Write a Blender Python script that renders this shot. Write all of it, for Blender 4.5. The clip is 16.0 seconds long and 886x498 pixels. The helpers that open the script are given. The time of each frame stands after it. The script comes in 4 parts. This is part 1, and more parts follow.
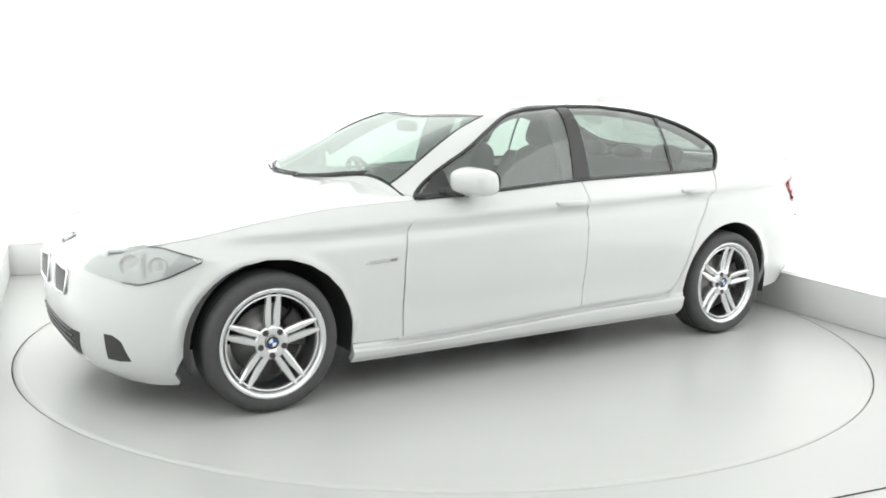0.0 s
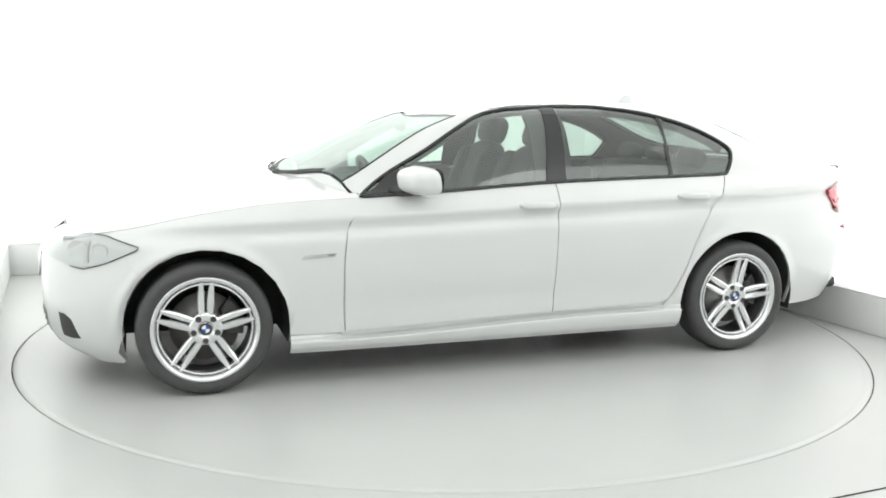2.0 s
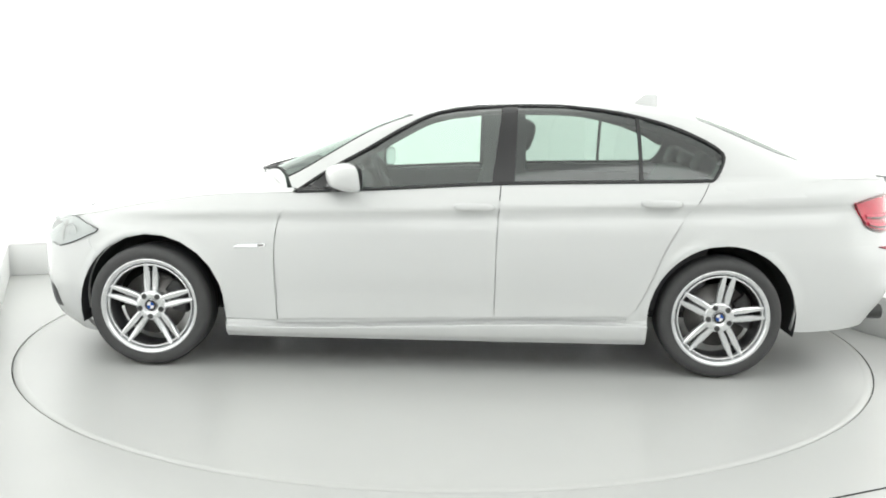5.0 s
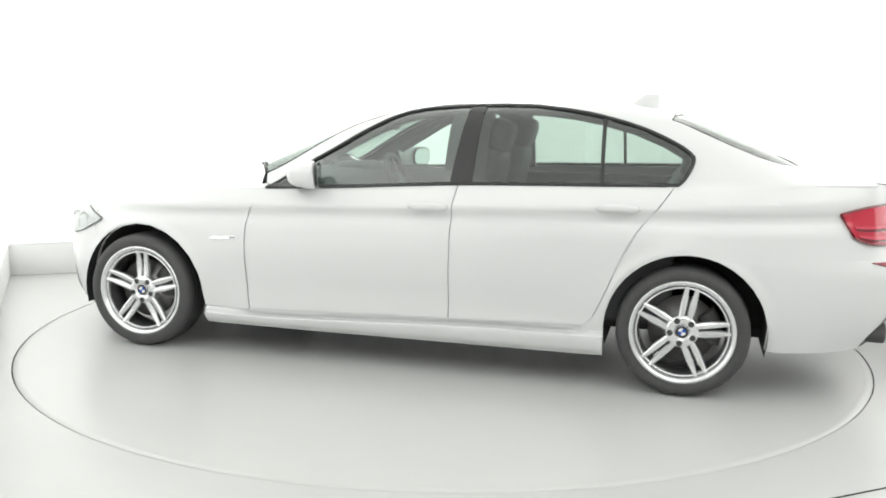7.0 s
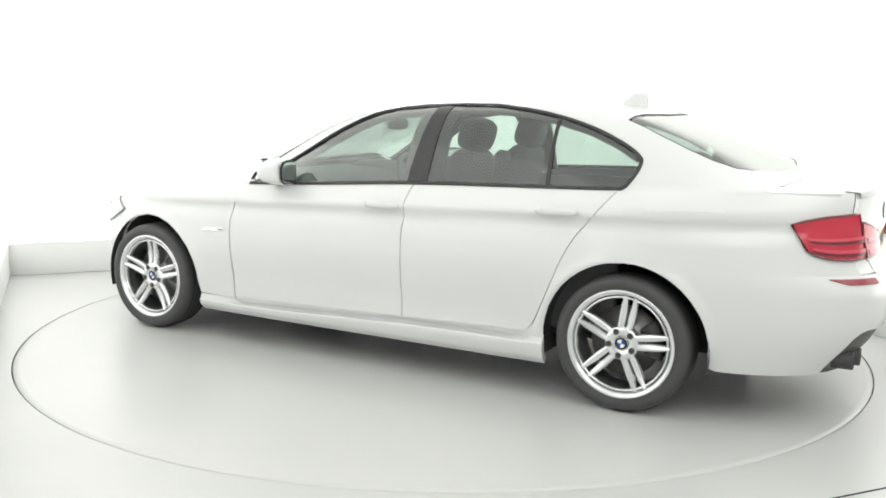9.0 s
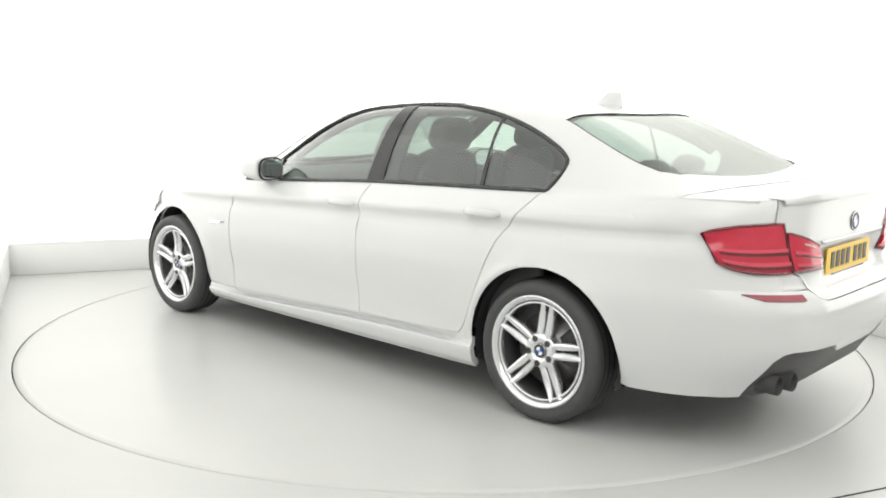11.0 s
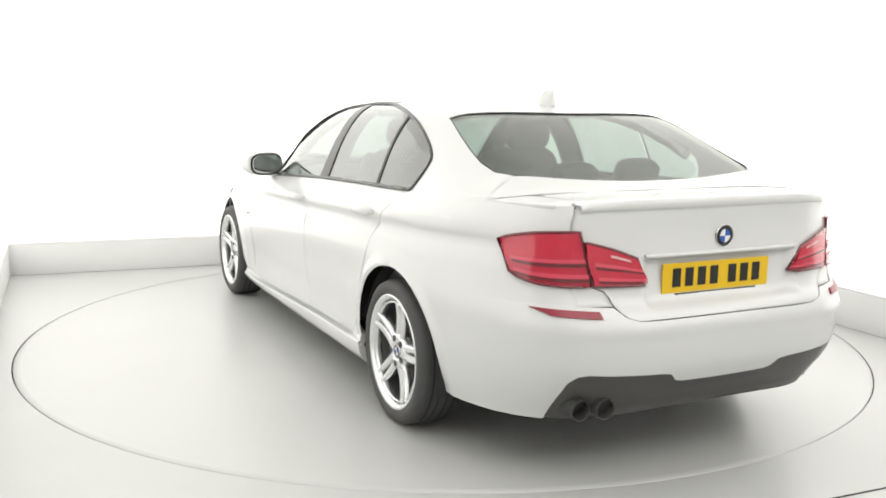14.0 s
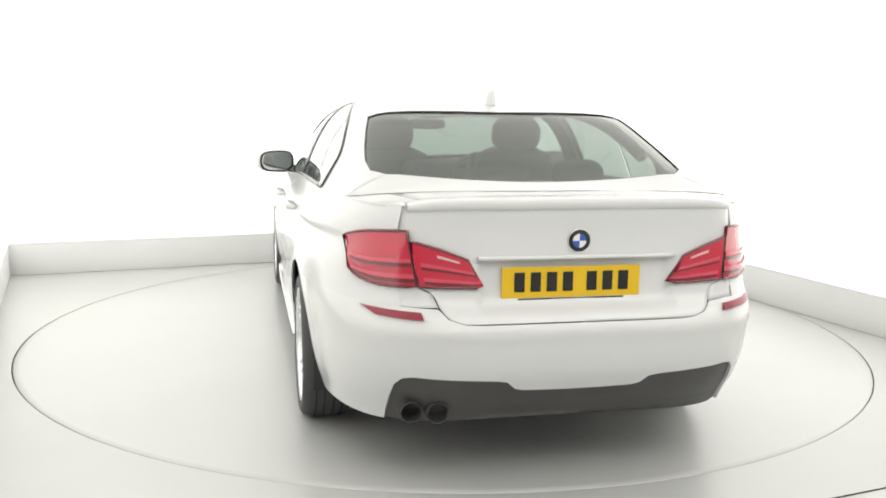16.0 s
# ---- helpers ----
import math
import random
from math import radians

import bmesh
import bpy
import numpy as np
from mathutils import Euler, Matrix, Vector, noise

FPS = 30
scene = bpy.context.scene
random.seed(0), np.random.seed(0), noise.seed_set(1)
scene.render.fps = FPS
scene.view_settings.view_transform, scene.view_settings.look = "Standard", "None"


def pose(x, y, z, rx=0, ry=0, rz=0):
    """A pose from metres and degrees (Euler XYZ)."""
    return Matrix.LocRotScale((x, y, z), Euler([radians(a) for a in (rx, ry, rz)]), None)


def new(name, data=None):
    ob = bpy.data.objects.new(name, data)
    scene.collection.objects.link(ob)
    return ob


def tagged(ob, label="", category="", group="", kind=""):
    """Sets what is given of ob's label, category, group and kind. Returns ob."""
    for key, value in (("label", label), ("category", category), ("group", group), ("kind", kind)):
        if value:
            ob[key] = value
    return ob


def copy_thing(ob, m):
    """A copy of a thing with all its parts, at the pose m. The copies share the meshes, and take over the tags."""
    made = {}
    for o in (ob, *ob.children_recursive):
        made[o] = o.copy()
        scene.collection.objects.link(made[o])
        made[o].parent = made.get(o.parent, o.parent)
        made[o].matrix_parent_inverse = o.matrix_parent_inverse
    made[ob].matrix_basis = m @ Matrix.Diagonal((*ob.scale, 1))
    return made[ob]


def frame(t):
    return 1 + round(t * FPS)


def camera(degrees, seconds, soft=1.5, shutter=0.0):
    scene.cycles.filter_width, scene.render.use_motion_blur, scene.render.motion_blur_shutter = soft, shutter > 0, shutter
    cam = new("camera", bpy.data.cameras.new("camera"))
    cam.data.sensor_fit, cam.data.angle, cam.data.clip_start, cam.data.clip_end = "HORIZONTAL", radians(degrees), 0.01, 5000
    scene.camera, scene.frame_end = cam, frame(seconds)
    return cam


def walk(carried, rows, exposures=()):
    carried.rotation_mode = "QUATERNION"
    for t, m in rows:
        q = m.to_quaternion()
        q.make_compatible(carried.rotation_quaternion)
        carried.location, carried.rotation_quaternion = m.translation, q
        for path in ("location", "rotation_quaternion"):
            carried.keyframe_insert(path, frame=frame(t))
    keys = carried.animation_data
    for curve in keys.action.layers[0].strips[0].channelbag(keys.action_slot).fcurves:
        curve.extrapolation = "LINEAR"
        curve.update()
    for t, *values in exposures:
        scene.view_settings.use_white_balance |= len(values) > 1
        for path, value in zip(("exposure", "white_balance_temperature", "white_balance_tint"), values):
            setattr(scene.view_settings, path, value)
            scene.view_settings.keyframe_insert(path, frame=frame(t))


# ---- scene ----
# The camera stands on a tripod before a photo bay with a turntable.
cam = camera(52.15, 16.0, soft=1.8)
CAM = (Matrix.Translation((0, -5.574, 1.402)) @ Matrix.Rotation(radians(0.10), 4, "Z")
       @ Matrix.Rotation(radians(90 - 9.20), 4, "X") @ Matrix.Rotation(radians(0.93), 4, "Z"))
walk(cam, [(0, CAM), (16, CAM)], exposures=[(0, 0, 6360, 8), (4, 0, 6380, 7), (7, 0.03, 6460, 8), (9, 0.05, 6510, 8), (12.5, 0, 6630, 10), (16, -0.03, 6670, 10)])

# ---- light: luminous ceiling and luminous walls of the bay ----
BAY = pose(0, 0, 0, rz=22.8)          # the bay stands turned against the camera
NORTH_GLOW, EAST_GLOW, WEST_GLOW, CEIL_GLOW = 0.92, 1.04, 0.72, 0.36
world = bpy.data.worlds.new("world")
world.use_nodes = True
world.node_tree.nodes["Background"].inputs["Color"].default_value = (1.0, 0.99, 0.97, 1)
world.node_tree.nodes["Background"].inputs["Strength"].default_value = 0.05
scene.world = world
lamp = bpy.data.lights.new("ceiling_softbox", "AREA")
lamp.shape, lamp.size, lamp.size_y, lamp.energy, lamp.color = "RECTANGLE", 6.0, 3.0, 98, (1.0, 0.995, 0.98)
softbox = new("ceiling_softbox", lamp)
softbox.matrix_basis = BAY @ pose(0.5, -4.0, 3.0, 42, 0, 0)


# ---- materials ----
def material(name, base, rough=0.5, metal=0.0, vary=0.0, scale=8.0, bump=0.0, bump_scale=60.0, coat=0.0, spec=0.5):
    m = bpy.data.materials.new(name)
    m.use_nodes = True
    nt = m.node_tree
    b = nt.nodes["Principled BSDF"]
    b.inputs["Base Color"].default_value = (*base, 1)
    b.inputs["Roughness"].default_value = rough
    b.inputs["Metallic"].default_value = metal
    b.inputs["Specular IOR Level"].default_value = spec
    b.inputs["Coat Weight"].default_value = coat
    b.inputs["Coat Roughness"].default_value = 0.06
    tc = nt.nodes.new("ShaderNodeTexCoord")
    if vary:
        big = nt.nodes.new("ShaderNodeTexNoise")
        big.inputs["Scale"].default_value = scale
        big.inputs["Detail"].default_value = 6
        nt.links.new(tc.outputs["Object"], big.inputs["Vector"])
        mix = nt.nodes.new("ShaderNodeMix")
        mix.data_type = "RGBA"
        mix.inputs["A"].default_value = (*[c * (1 - vary) for c in base], 1)
        mix.inputs["B"].default_value = (*[min(1, c * (1 + vary)) for c in base], 1)
        nt.links.new(big.outputs["Fac"], mix.inputs["Factor"])
        nt.links.new(mix.outputs["Result"], b.inputs["Base Color"])
        ramp = nt.nodes.new("ShaderNodeMapRange")
        ramp.inputs["To Min"].default_value = max(0.02, rough - 0.012)
        ramp.inputs["To Max"].default_value = min(1, rough + 0.012)
        nt.links.new(big.outputs["Fac"], ramp.inputs["Value"])
        nt.links.new(ramp.outputs["Result"], b.inputs["Roughness"])
    if bump:
        fine = nt.nodes.new("ShaderNodeTexNoise")
        fine.inputs["Scale"].default_value = bump_scale
        fine.inputs["Detail"].default_value = 4
        nt.links.new(tc.outputs["Object"], fine.inputs["Vector"])
        bp = nt.nodes.new("ShaderNodeBump")
        bp.inputs["Strength"].default_value = bump
        bp.inputs["Distance"].default_value = 0.003
        nt.links.new(fine.outputs["Fac"], bp.inputs["Height"])
        nt.links.new(bp.outputs["Normal"], b.inputs["Normal"])
    return m


def glow_material(name, base, strength):
    m = material(name, base, 0.7, vary=0.01, scale=1.5)
    b = m.node_tree.nodes["Principled BSDF"]
    b.inputs["Emission Color"].default_value = (1.0, 0.995, 0.975, 1)
    b.inputs["Emission Strength"].default_value = strength
    return m


def glass_material(name, tint, gloss=0.06, bend=3.2, sheen=(0.95, 0.97, 0.96), least=0.10):
    """A thin pane: it lets light through with a tint and mirrors the room by its angle."""
    m = bpy.data.materials.new(name)
    m.use_nodes = True
    nt = m.node_tree
    nt.nodes.remove(nt.nodes["Principled BSDF"])
    out = nt.nodes["Material Output"]
    clear = nt.nodes.new("ShaderNodeBsdfTransparent")
    clear.inputs["Color"].default_value = (*tint, 1)
    shine = nt.nodes.new("ShaderNodeBsdfGlossy")
    shine.inputs["Roughness"].default_value = gloss
    shine.inputs["Color"].default_value = (*sheen, 1)
    face = nt.nodes.new("ShaderNodeLayerWeight")
    face.inputs["Blend"].default_value = 0.5
    power = nt.nodes.new("ShaderNodeMath")
    power.operation = "POWER"
    power.inputs[1].default_value = bend
    nt.links.new(face.outputs["Facing"], power.inputs[0])
    fres = nt.nodes.new("ShaderNodeMapRange")
    fres.inputs["To Min"].default_value = least
    nt.links.new(power.outputs["Value"], fres.inputs["Value"])
    mix = nt.nodes.new("ShaderNodeMixShader")
    nt.links.new(fres.outputs["Result"], mix.inputs["Fac"])
    nt.links.new(clear.outputs["BSDF"], mix.inputs[1])
    nt.links.new(shine.outputs["BSDF"], mix.inputs[2])
    nt.links.new(mix.outputs["Shader"], out.inputs["Surface"])
    return m


PAINT = material("white_car_paint", (0.68, 0.69, 0.685), 0.18, vary=0.012, scale=3, coat=0.4, spec=0.42)
TRIM = material("gloss_black_trim", (0.025, 0.025, 0.026), 0.22)
RUBBER = material("tyre_rubber", (0.060, 0.060, 0.061), 0.62, vary=0.15, scale=30, bump=0.25, bump_scale=220)
PLASTIC = material("grained_black_plastic", (0.05, 0.05, 0.051), 0.55, vary=0.1, scale=20, bump=0.2, bump_scale=300)
DIFFUSER = material("dark_grey_bumper_plastic", (0.075, 0.073, 0.072), 0.5, vary=0.1, scale=10, bump=0.15, bump_scale=250)
WELL = material("wheel_well_liner", (0.032, 0.032, 0.033), 0.9, vary=0.2, scale=12)
ALLOY = material("silver_alloy", (0.78, 0.79, 0.80), 0.22, metal=0.8, vary=0.03, scale=14, coat=0.5)
ALLOY_DARK = material("alloy_barrel", (0.11, 0.11, 0.113), 0.45, metal=0.6, vary=0.1, scale=14)
STEEL = material("brake_steel", (0.33, 0.32, 0.31), 0.42, metal=0.9, vary=0.1, scale=25)
IRON = material("brake_iron", (0.065, 0.065, 0.065), 0.6, metal=0.4, vary=0.15, scale=25)
CHROME = material("chrome", (0.80, 0.81, 0.82), 0.12, metal=1.0)
MIRROR = material("mirror_glass", (0.55, 0.58, 0.58), 0.03, metal=1.0)
LEATHER = material("black_leather", (0.045, 0.045, 0.048), 0.48, vary=0.12, scale=9, bump=0.025, bump_scale=90)
CABIN = material("cabin_plastic", (0.055, 0.055, 0.058), 0.6, vary=0.1, scale=10, bump=0.02, bump_scale=90)
CARPET = material("cabin_carpet", (0.03, 0.03, 0.032), 0.95, vary=0.2, scale=60, bump=0.4, bump_scale=400)
LINER = material("anthracite_roof_lining", (0.05, 0.05, 0.052), 0.9, vary=0.05, scale=30)
RED = material("red_lamp_lens", (0.52, 0.010, 0.040), 0.14, vary=0.10, scale=30, coat=1.0)
RED_LIGHT = material("pale_red_light_band", (0.66, 0.055, 0.10), 0.18, coat=1.0)
PALE_LENS = material("pale_pink_lamp_lens", (0.72, 0.42, 0.44), 0.2, coat=1.0)
RED_DARK = material("dark_red_lamp_divider", (0.13, 0.006, 0.012), 0.2, coat=1.0)
RED_MUTED = material("muted_red_reflector", (0.26, 0.010, 0.030), 0.3, vary=0.1, scale=60, coat=0.3)
LAMP_GREY = material("headlamp_reflector", (0.50, 0.505, 0.50), 0.22, metal=0.35, vary=0.06, scale=25)
LENS = glass_material("clear_lens", (0.93, 0.95, 0.95), 0.04)
PANE = glass_material("green_tinted_pane", (0.66, 0.77, 0.71), 0.03, least=0.14)
PANE_DARK = glass_material("privacy_pane", (0.50, 0.575, 0.535), 0.03)
PANE_SCREEN = glass_material("coated_windscreen_pane", (0.46, 0.56, 0.51), 0.06, bend=3.4, sheen=(0.62, 0.68, 0.65), least=0.22)
PANE_REAR = glass_material("rear_privacy_pane", (0.45, 0.52, 0.485), 0.04, bend=2.9, sheen=(0.62, 0.64, 0.62))
GRILLE = material("satin_grille_backing", (0.30, 0.30, 0.305), 0.4, metal=0.3, vary=0.1, scale=30)
YELLOW = material("yellow_plate", (0.78, 0.50, 0.015), 0.35, vary=0.03, scale=20)
INK = material("black_ink", (0.012, 0.012, 0.012), 0.4)
BLUE = material("badge_blue", (0.03, 0.10, 0.42), 0.2, coat=1.0)
BADGE_WHITE = material("badge_white", (0.8, 0.8, 0.8), 0.2, coat=1.0)
FLOOR = material("grey_floor_paint", (0.52, 0.527, 0.514), 0.31, vary=0.05, scale=1.3, bump=0.04, bump_scale=40)
DISC = material("turntable_paint", (0.55, 0.556, 0.542), 0.31, vary=0.05, scale=1.7, bump=0.04, bump_scale=40)
GROOVE = material("groove_dark", (0.03, 0.03, 0.03), 0.9)
SKIRT = material("plinth_paint", (0.82, 0.825, 0.815), 0.42, vary=0.04, scale=2.5, bump=0.05, bump_scale=30)
CEIL = glow_material("luminous_ceiling_cloth", (0.85, 0.85, 0.84), CEIL_GLOW)
WHITE = material("white_wall_paint", (0.8, 0.8, 0.79), 0.6, vary=0.03, scale=2, bump=0.05, bump_scale=40)


# ---- mesh helpers ----
def finish(name, bm, mat, parent=None, label="", smooth=True):
    me = bpy.data.meshes.new(name)
    bm.to_mesh(me)
    bm.free()
    me.materials.append(mat)
    if smooth:
        me.polygons.foreach_set("use_smooth", [True] * len(me.polygons))
    ob = new(name, me)
    if parent is not None:
        ob.parent = parent
    if label:
        ob["label"] = label
    return ob


part = finish


def block(bm, c, s, bevel=0.0, m=None, segs=2):
    """A bevelled box of size s round c."""
    r = bmesh.ops.create_cube(bm, size=1)
    vs = r["verts"]
    bmesh.ops.scale(bm, vec=s, verts=vs)
    if bevel:
        es = list({e for v in vs for e in v.link_edges})
        vs = list({v for f in bmesh.ops.bevel(bm, geom=es, offset=bevel, segments=segs, affect="EDGES", profile=0.5)["faces"] for v in f.verts} | {v for v in vs if v.is_valid})
    bmesh.ops.translate(bm, vec=c, verts=vs)
    if m is not None:
        bmesh.ops.transform(bm, matrix=m, verts=vs)
    return vs


def rounded(bm, c, s, p=3.0, nu=20, nv=12, m=None):
    """A cushion-like superellipsoid of full size s round c."""
    def pw(v, e):
        return math.copysign(abs(v) ** e, v)
    rows = []
    for j in range(nv + 1):
        b = -math.pi / 2 + math.pi * j / nv
        row = []
        for i in range(nu):
            a = 2 * math.pi * i / nu
            q = Vector((c[0] + s[0] / 2 * pw(math.cos(b), 2 / p) * pw(math.cos(a), 2 / p),
                        c[1] + s[1] / 2 * pw(math.cos(b), 2 / p) * pw(math.sin(a), 2 / p),
                        c[2] + s[2] / 2 * pw(math.sin(b), 2 / p)))
            row.append(bm.verts.new(m @ q if m is not None else q))
        rows.append(row)
    for j in range(nv):
        for i in range(nu):
            k = (i + 1) % nu
            bm.faces.new((rows[j][i], rows[j][k], rows[j + 1][k], rows[j + 1][i]))
    bmesh.ops.remove_doubles(bm, verts=[v for r in (rows[0], rows[-1]) for v in r], dist=1e-6)


def lathe(bm, prof, segs=64, axis="Y", m=None, closed=False):
    """Turns a profile of (radius, along) round an axis."""
    rows = []
    for k in range(segs):
        a = 2 * math.pi * k / segs
        row = []
        for r, h in prof:
            v = Vector((r * math.cos(a), h, r * math.sin(a))) if axis == "Y" else Vector((r * math.cos(a), r * math.sin(a), h))
            row.append(bm.verts.new(m @ v if m is not None else v))
        rows.append(row)
    n = len(prof)
    for k in range(segs):
        a, b = rows[k], rows[(k + 1) % segs]
        for i in range(n if closed else n - 1):
            j = (i + 1) % n
            bm.faces.new((a[i], a[j], b[j], b[i]))


def tube(bm, pts, r, sides=8, closed=False, flat=None):
    """A rod along points."""
    pts = [Vector(p) for p in pts]
    n = len(pts)
    rows = []
    for i, p in enumerate(pts):
        a = pts[(i - 1) % n] if closed or i else pts[0]
        b = pts[(i + 1) % n] if closed or i < n - 1 else pts[-1]
        d = (b - a).normalized()
        up = Vector((0, 0, 1)) if abs(d.z) < 0.95 else Vector((1, 0, 0))
        u = d.cross(up).normalized()
        w = u.cross(d)
        rows.append([bm.verts.new(p + r * (u * math.cos(t) + w * math.sin(t)))
                     for t in [2 * math.pi * k / sides for k in range(sides)]])
    for i in range(n if closed else n - 1):
        a, b = rows[i], rows[(i + 1) % n]
        for k in range(sides):
            j = (k + 1) % sides
            bm.faces.new((a[k], a[j], b[j], b[k]))
    if not closed:
        bm.faces.new(rows[0])
        bm.faces.new(rows[-1][::-1])


def smooth_table(*pairs):
    """A smooth curve through (x, y) pairs in rising x, flat outside them."""
    xs = [p[0] for p in pairs]
    ys = [p[1] for p in pairs]
    n = len(xs)
    sl = [(ys[i + 1] - ys[i]) / (xs[i + 1] - xs[i]) for i in range(n - 1)]
    tg = [sl[0]] + [0 if sl[i - 1] * sl[i] <= 0 else 2 * sl[i - 1] * sl[i] / (sl[i - 1] + sl[i]) for i in range(1, n - 1)] + [sl[-1]]

    def at(x):
        if x <= xs[0]:
            return ys[0]
        if x >= xs[-1]:
            return ys[-1]
        lo, hi = 0, n - 1
        while hi - lo > 1:
            mid = (lo + hi) // 2
            lo, hi = (mid, hi) if xs[mid] <= x else (lo, mid)
        h = xs[hi] - xs[lo]
        t = (x - xs[lo]) / h
        return ((1 + 2 * t) * (1 - t) ** 2 * ys[lo] + t * (1 - t) ** 2 * h * tg[lo]
                + t * t * (3 - 2 * t) * ys[hi] + t * t * (t - 1) * h * tg[hi])
    return at


def line(*pts, n=8):
    """Points spread evenly along the legs between control points, n a leg."""
    out = []
    for a, b in zip(pts, pts[1:]):
        out += [tuple(a[k] + (b[k] - a[k]) * i / n for k in range(len(a))) for i in range(n)]
    return out + [tuple(pts[-1])]


# ---- the setting ----
def in_bay(ob):
    ob.matrix_basis = BAY @ ob.matrix_basis
    return ob


def sheet_with_hole(name, half, r, mat, segs=192):
    """A floor slab with a round hole in which the turntable lies."""
    bm = bmesh.new()
    ring, low, rim = [], [], []
    for k in range(segs):
        a = 2 * math.pi * k / segs
        c, s = math.cos(a), math.sin(a)
        q = half / max(abs(c), abs(s))
        ring.append(bm.verts.new((r * c, r * s, 0)))
        low.append(bm.verts.new((r * c, r * s, -0.05)))
        rim.append(bm.verts.new((q * c, q * s, 0)))
    for k in range(segs):
        j = (k + 1) % segs
        bm.faces.new((ring[k], rim[k], rim[j], ring[j]))
        bm.faces.new((low[k], ring[k], ring[j], low[j]))
    return finish(name, bm, mat, smooth=False)


floor = in_bay(sheet_with_hole("floor", 6.7, 2.471, FLOOR))
tagged(floor, "light grey semi-gloss painted studio floor", "floor", kind="structure")
bm = bmesh.new()
lathe(bm, [(0.001, -0.06), (2.6, -0.06)], 96, "Z")
groove = finish("floor_pit", bm, GROOVE)
tagged(groove, "dark shallow pit under the turntable", "floor", kind="structure")
bm = bmesh.new()
block(bm, (0, -2.82, 0.0005), (5.6, 0.007, 0.004))
seam = in_bay(finish("floor_seam", bm, GROOVE, smooth=False))
tagged(seam, "thin dark joint across the painted floor", "joint", kind="structure")


def bay_wall(name, length, m, strength):
    """A low painted plinth with a luminous cloth wall over it; its face is at y = 0, looking to -y."""
    bm = bmesh.new()
    block(bm, (0, 0.15, 1.7), (length, 0.10, 2.96))
    wall = finish(name, bm, glow_material("luminous_wall_cloth", (0.85, 0.85, 0.84), strength), smooth=False)
    wall.matrix_basis = BAY @ m
    tagged(wall, "luminous white cloth wall over a low plinth", "wall", kind="structure")
    bm = bmesh.new()
    block(bm, (0, 0.10, 0.1235), (length, 0.20, 0.247), 0.006)
    part("plinth", bm, SKIRT, wall, "pale grey painted plinth")
    bm = bmesh.new()
    block(bm, (0, 0.06, 0.2505), (length, 0.12, 0.006), 0.002)
    part("plinth_capping", bm, WHITE, wall, "thin white capping strip")
    return wall


bay_wall("wall_north", 5.50, pose(-0.05, 2.614, 0), NORTH_GLOW)
bay_wall("wall_east", 5.60, pose(2.477, -0.19, 0, rz=-90), EAST_GLOW)
bay_wall("wall_west", 5.60, pose(-2.60, -0.19, 0, rz=90), WEST_GLOW)
# unseen white walls, added to close the room and bounce light onto the car
for nm, c, s in (("bounce_wall_south", (0, -6.6, 1.6), (13, 0.2, 3.2)), ("bounce_wall_west", (-6.6, 0, 1.6), (0.2, 13, 3.2)),
                 ("bounce_wall_east", (6.6, 0, 1.6), (0.2, 13, 3.2)), ("bounce_wall_north", (0, 6.6, 1.6), (13, 0.2, 3.2))):
    bm = bmesh.new()
    block(bm, c, s)
    tagged(in_bay(finish(nm, bm, WHITE, smooth=False)), "unseen white wall added to close the studio and bounce light", "wall", kind="structure")
bm = bmesh.new()
block(bm, (0, 0, 3.25), (15.2, 15.2, 0.1))
tagged(in_bay(finish("ceiling", bm, CEIL, smooth=False)), "luminous white cloth studio ceiling", "ceiling", kind="structure")

bm = bmesh.new()
lathe(bm, [(0.0005, 0.0), (1.0, 0.0), (2.0, 0.0), (2.462, 0.0), (2.4645, -0.0025), (2.4645, -0.055)], 192, "Z")
turntable = finish("turntable", bm, DISC, smooth=False)
bm = bmesh.new()
lathe(bm, [(2.420, 0.0006), (2.424, 0.0012), (2.4605, 0.0012), (2.4635, -0.0015)], 192, "Z")
part("turntable_rim", bm, DISC, turntable)
tagged(turntable, "round light grey painted turntable flush with the floor", "turntable")

# ---- the car: x forward, y to its left, z up, from the middle of the wheelbase ----
NF, NR = 4.15, 5.0
nose = smooth_table((0.14, 2.11), (0.20, 2.195), (0.30, 2.235), (0.45, 2.25), (0.60, 2.245), (0.70, 2.225), (0.78, 2.19), (0.9, 2.1))
tail = smooth_table((0.20, 2.40), (0.28, 2.44), (0.38, 2.51), (0.48, 2.55), (0.60, 2.56), (0.66, 2.545), (0.72, 2.50), (0.80, 2.485), (0.95, 2.475), (1.05, 2.50), (1.1, 2.49))
girth = smooth_table((0.14, 0.890), (0.24, 0.906), (0.35, 0.921), (0.50, 0.935), (0.65, 0.944), (0.75, 0.942), (0.85, 0.932), (0.95, 0.915), (1.06, 0.890))
rim_z = smooth_table((-2.6, 1.045), (-2.3, 1.045), (-1.9, 1.04), (-1.42, 1.02), (-0.37, 0.99), (0.31, 0.952), (0.73, 0.932), (1.1, 0.915), (1.5, 0.862), (1.8, 0.80), (2.05, 0.755), (2.3, 0.72))


# how far the flanks draw in towards the belt
shoulder = smooth_table((-2.3, 0.02), (-2.0, 0.03), (-1.75, 0.05), (-1.45, 0.070), (-1.0, 0.072), (-0.3, 0.066), (0.6, 0.045), (2.3, 0.045))


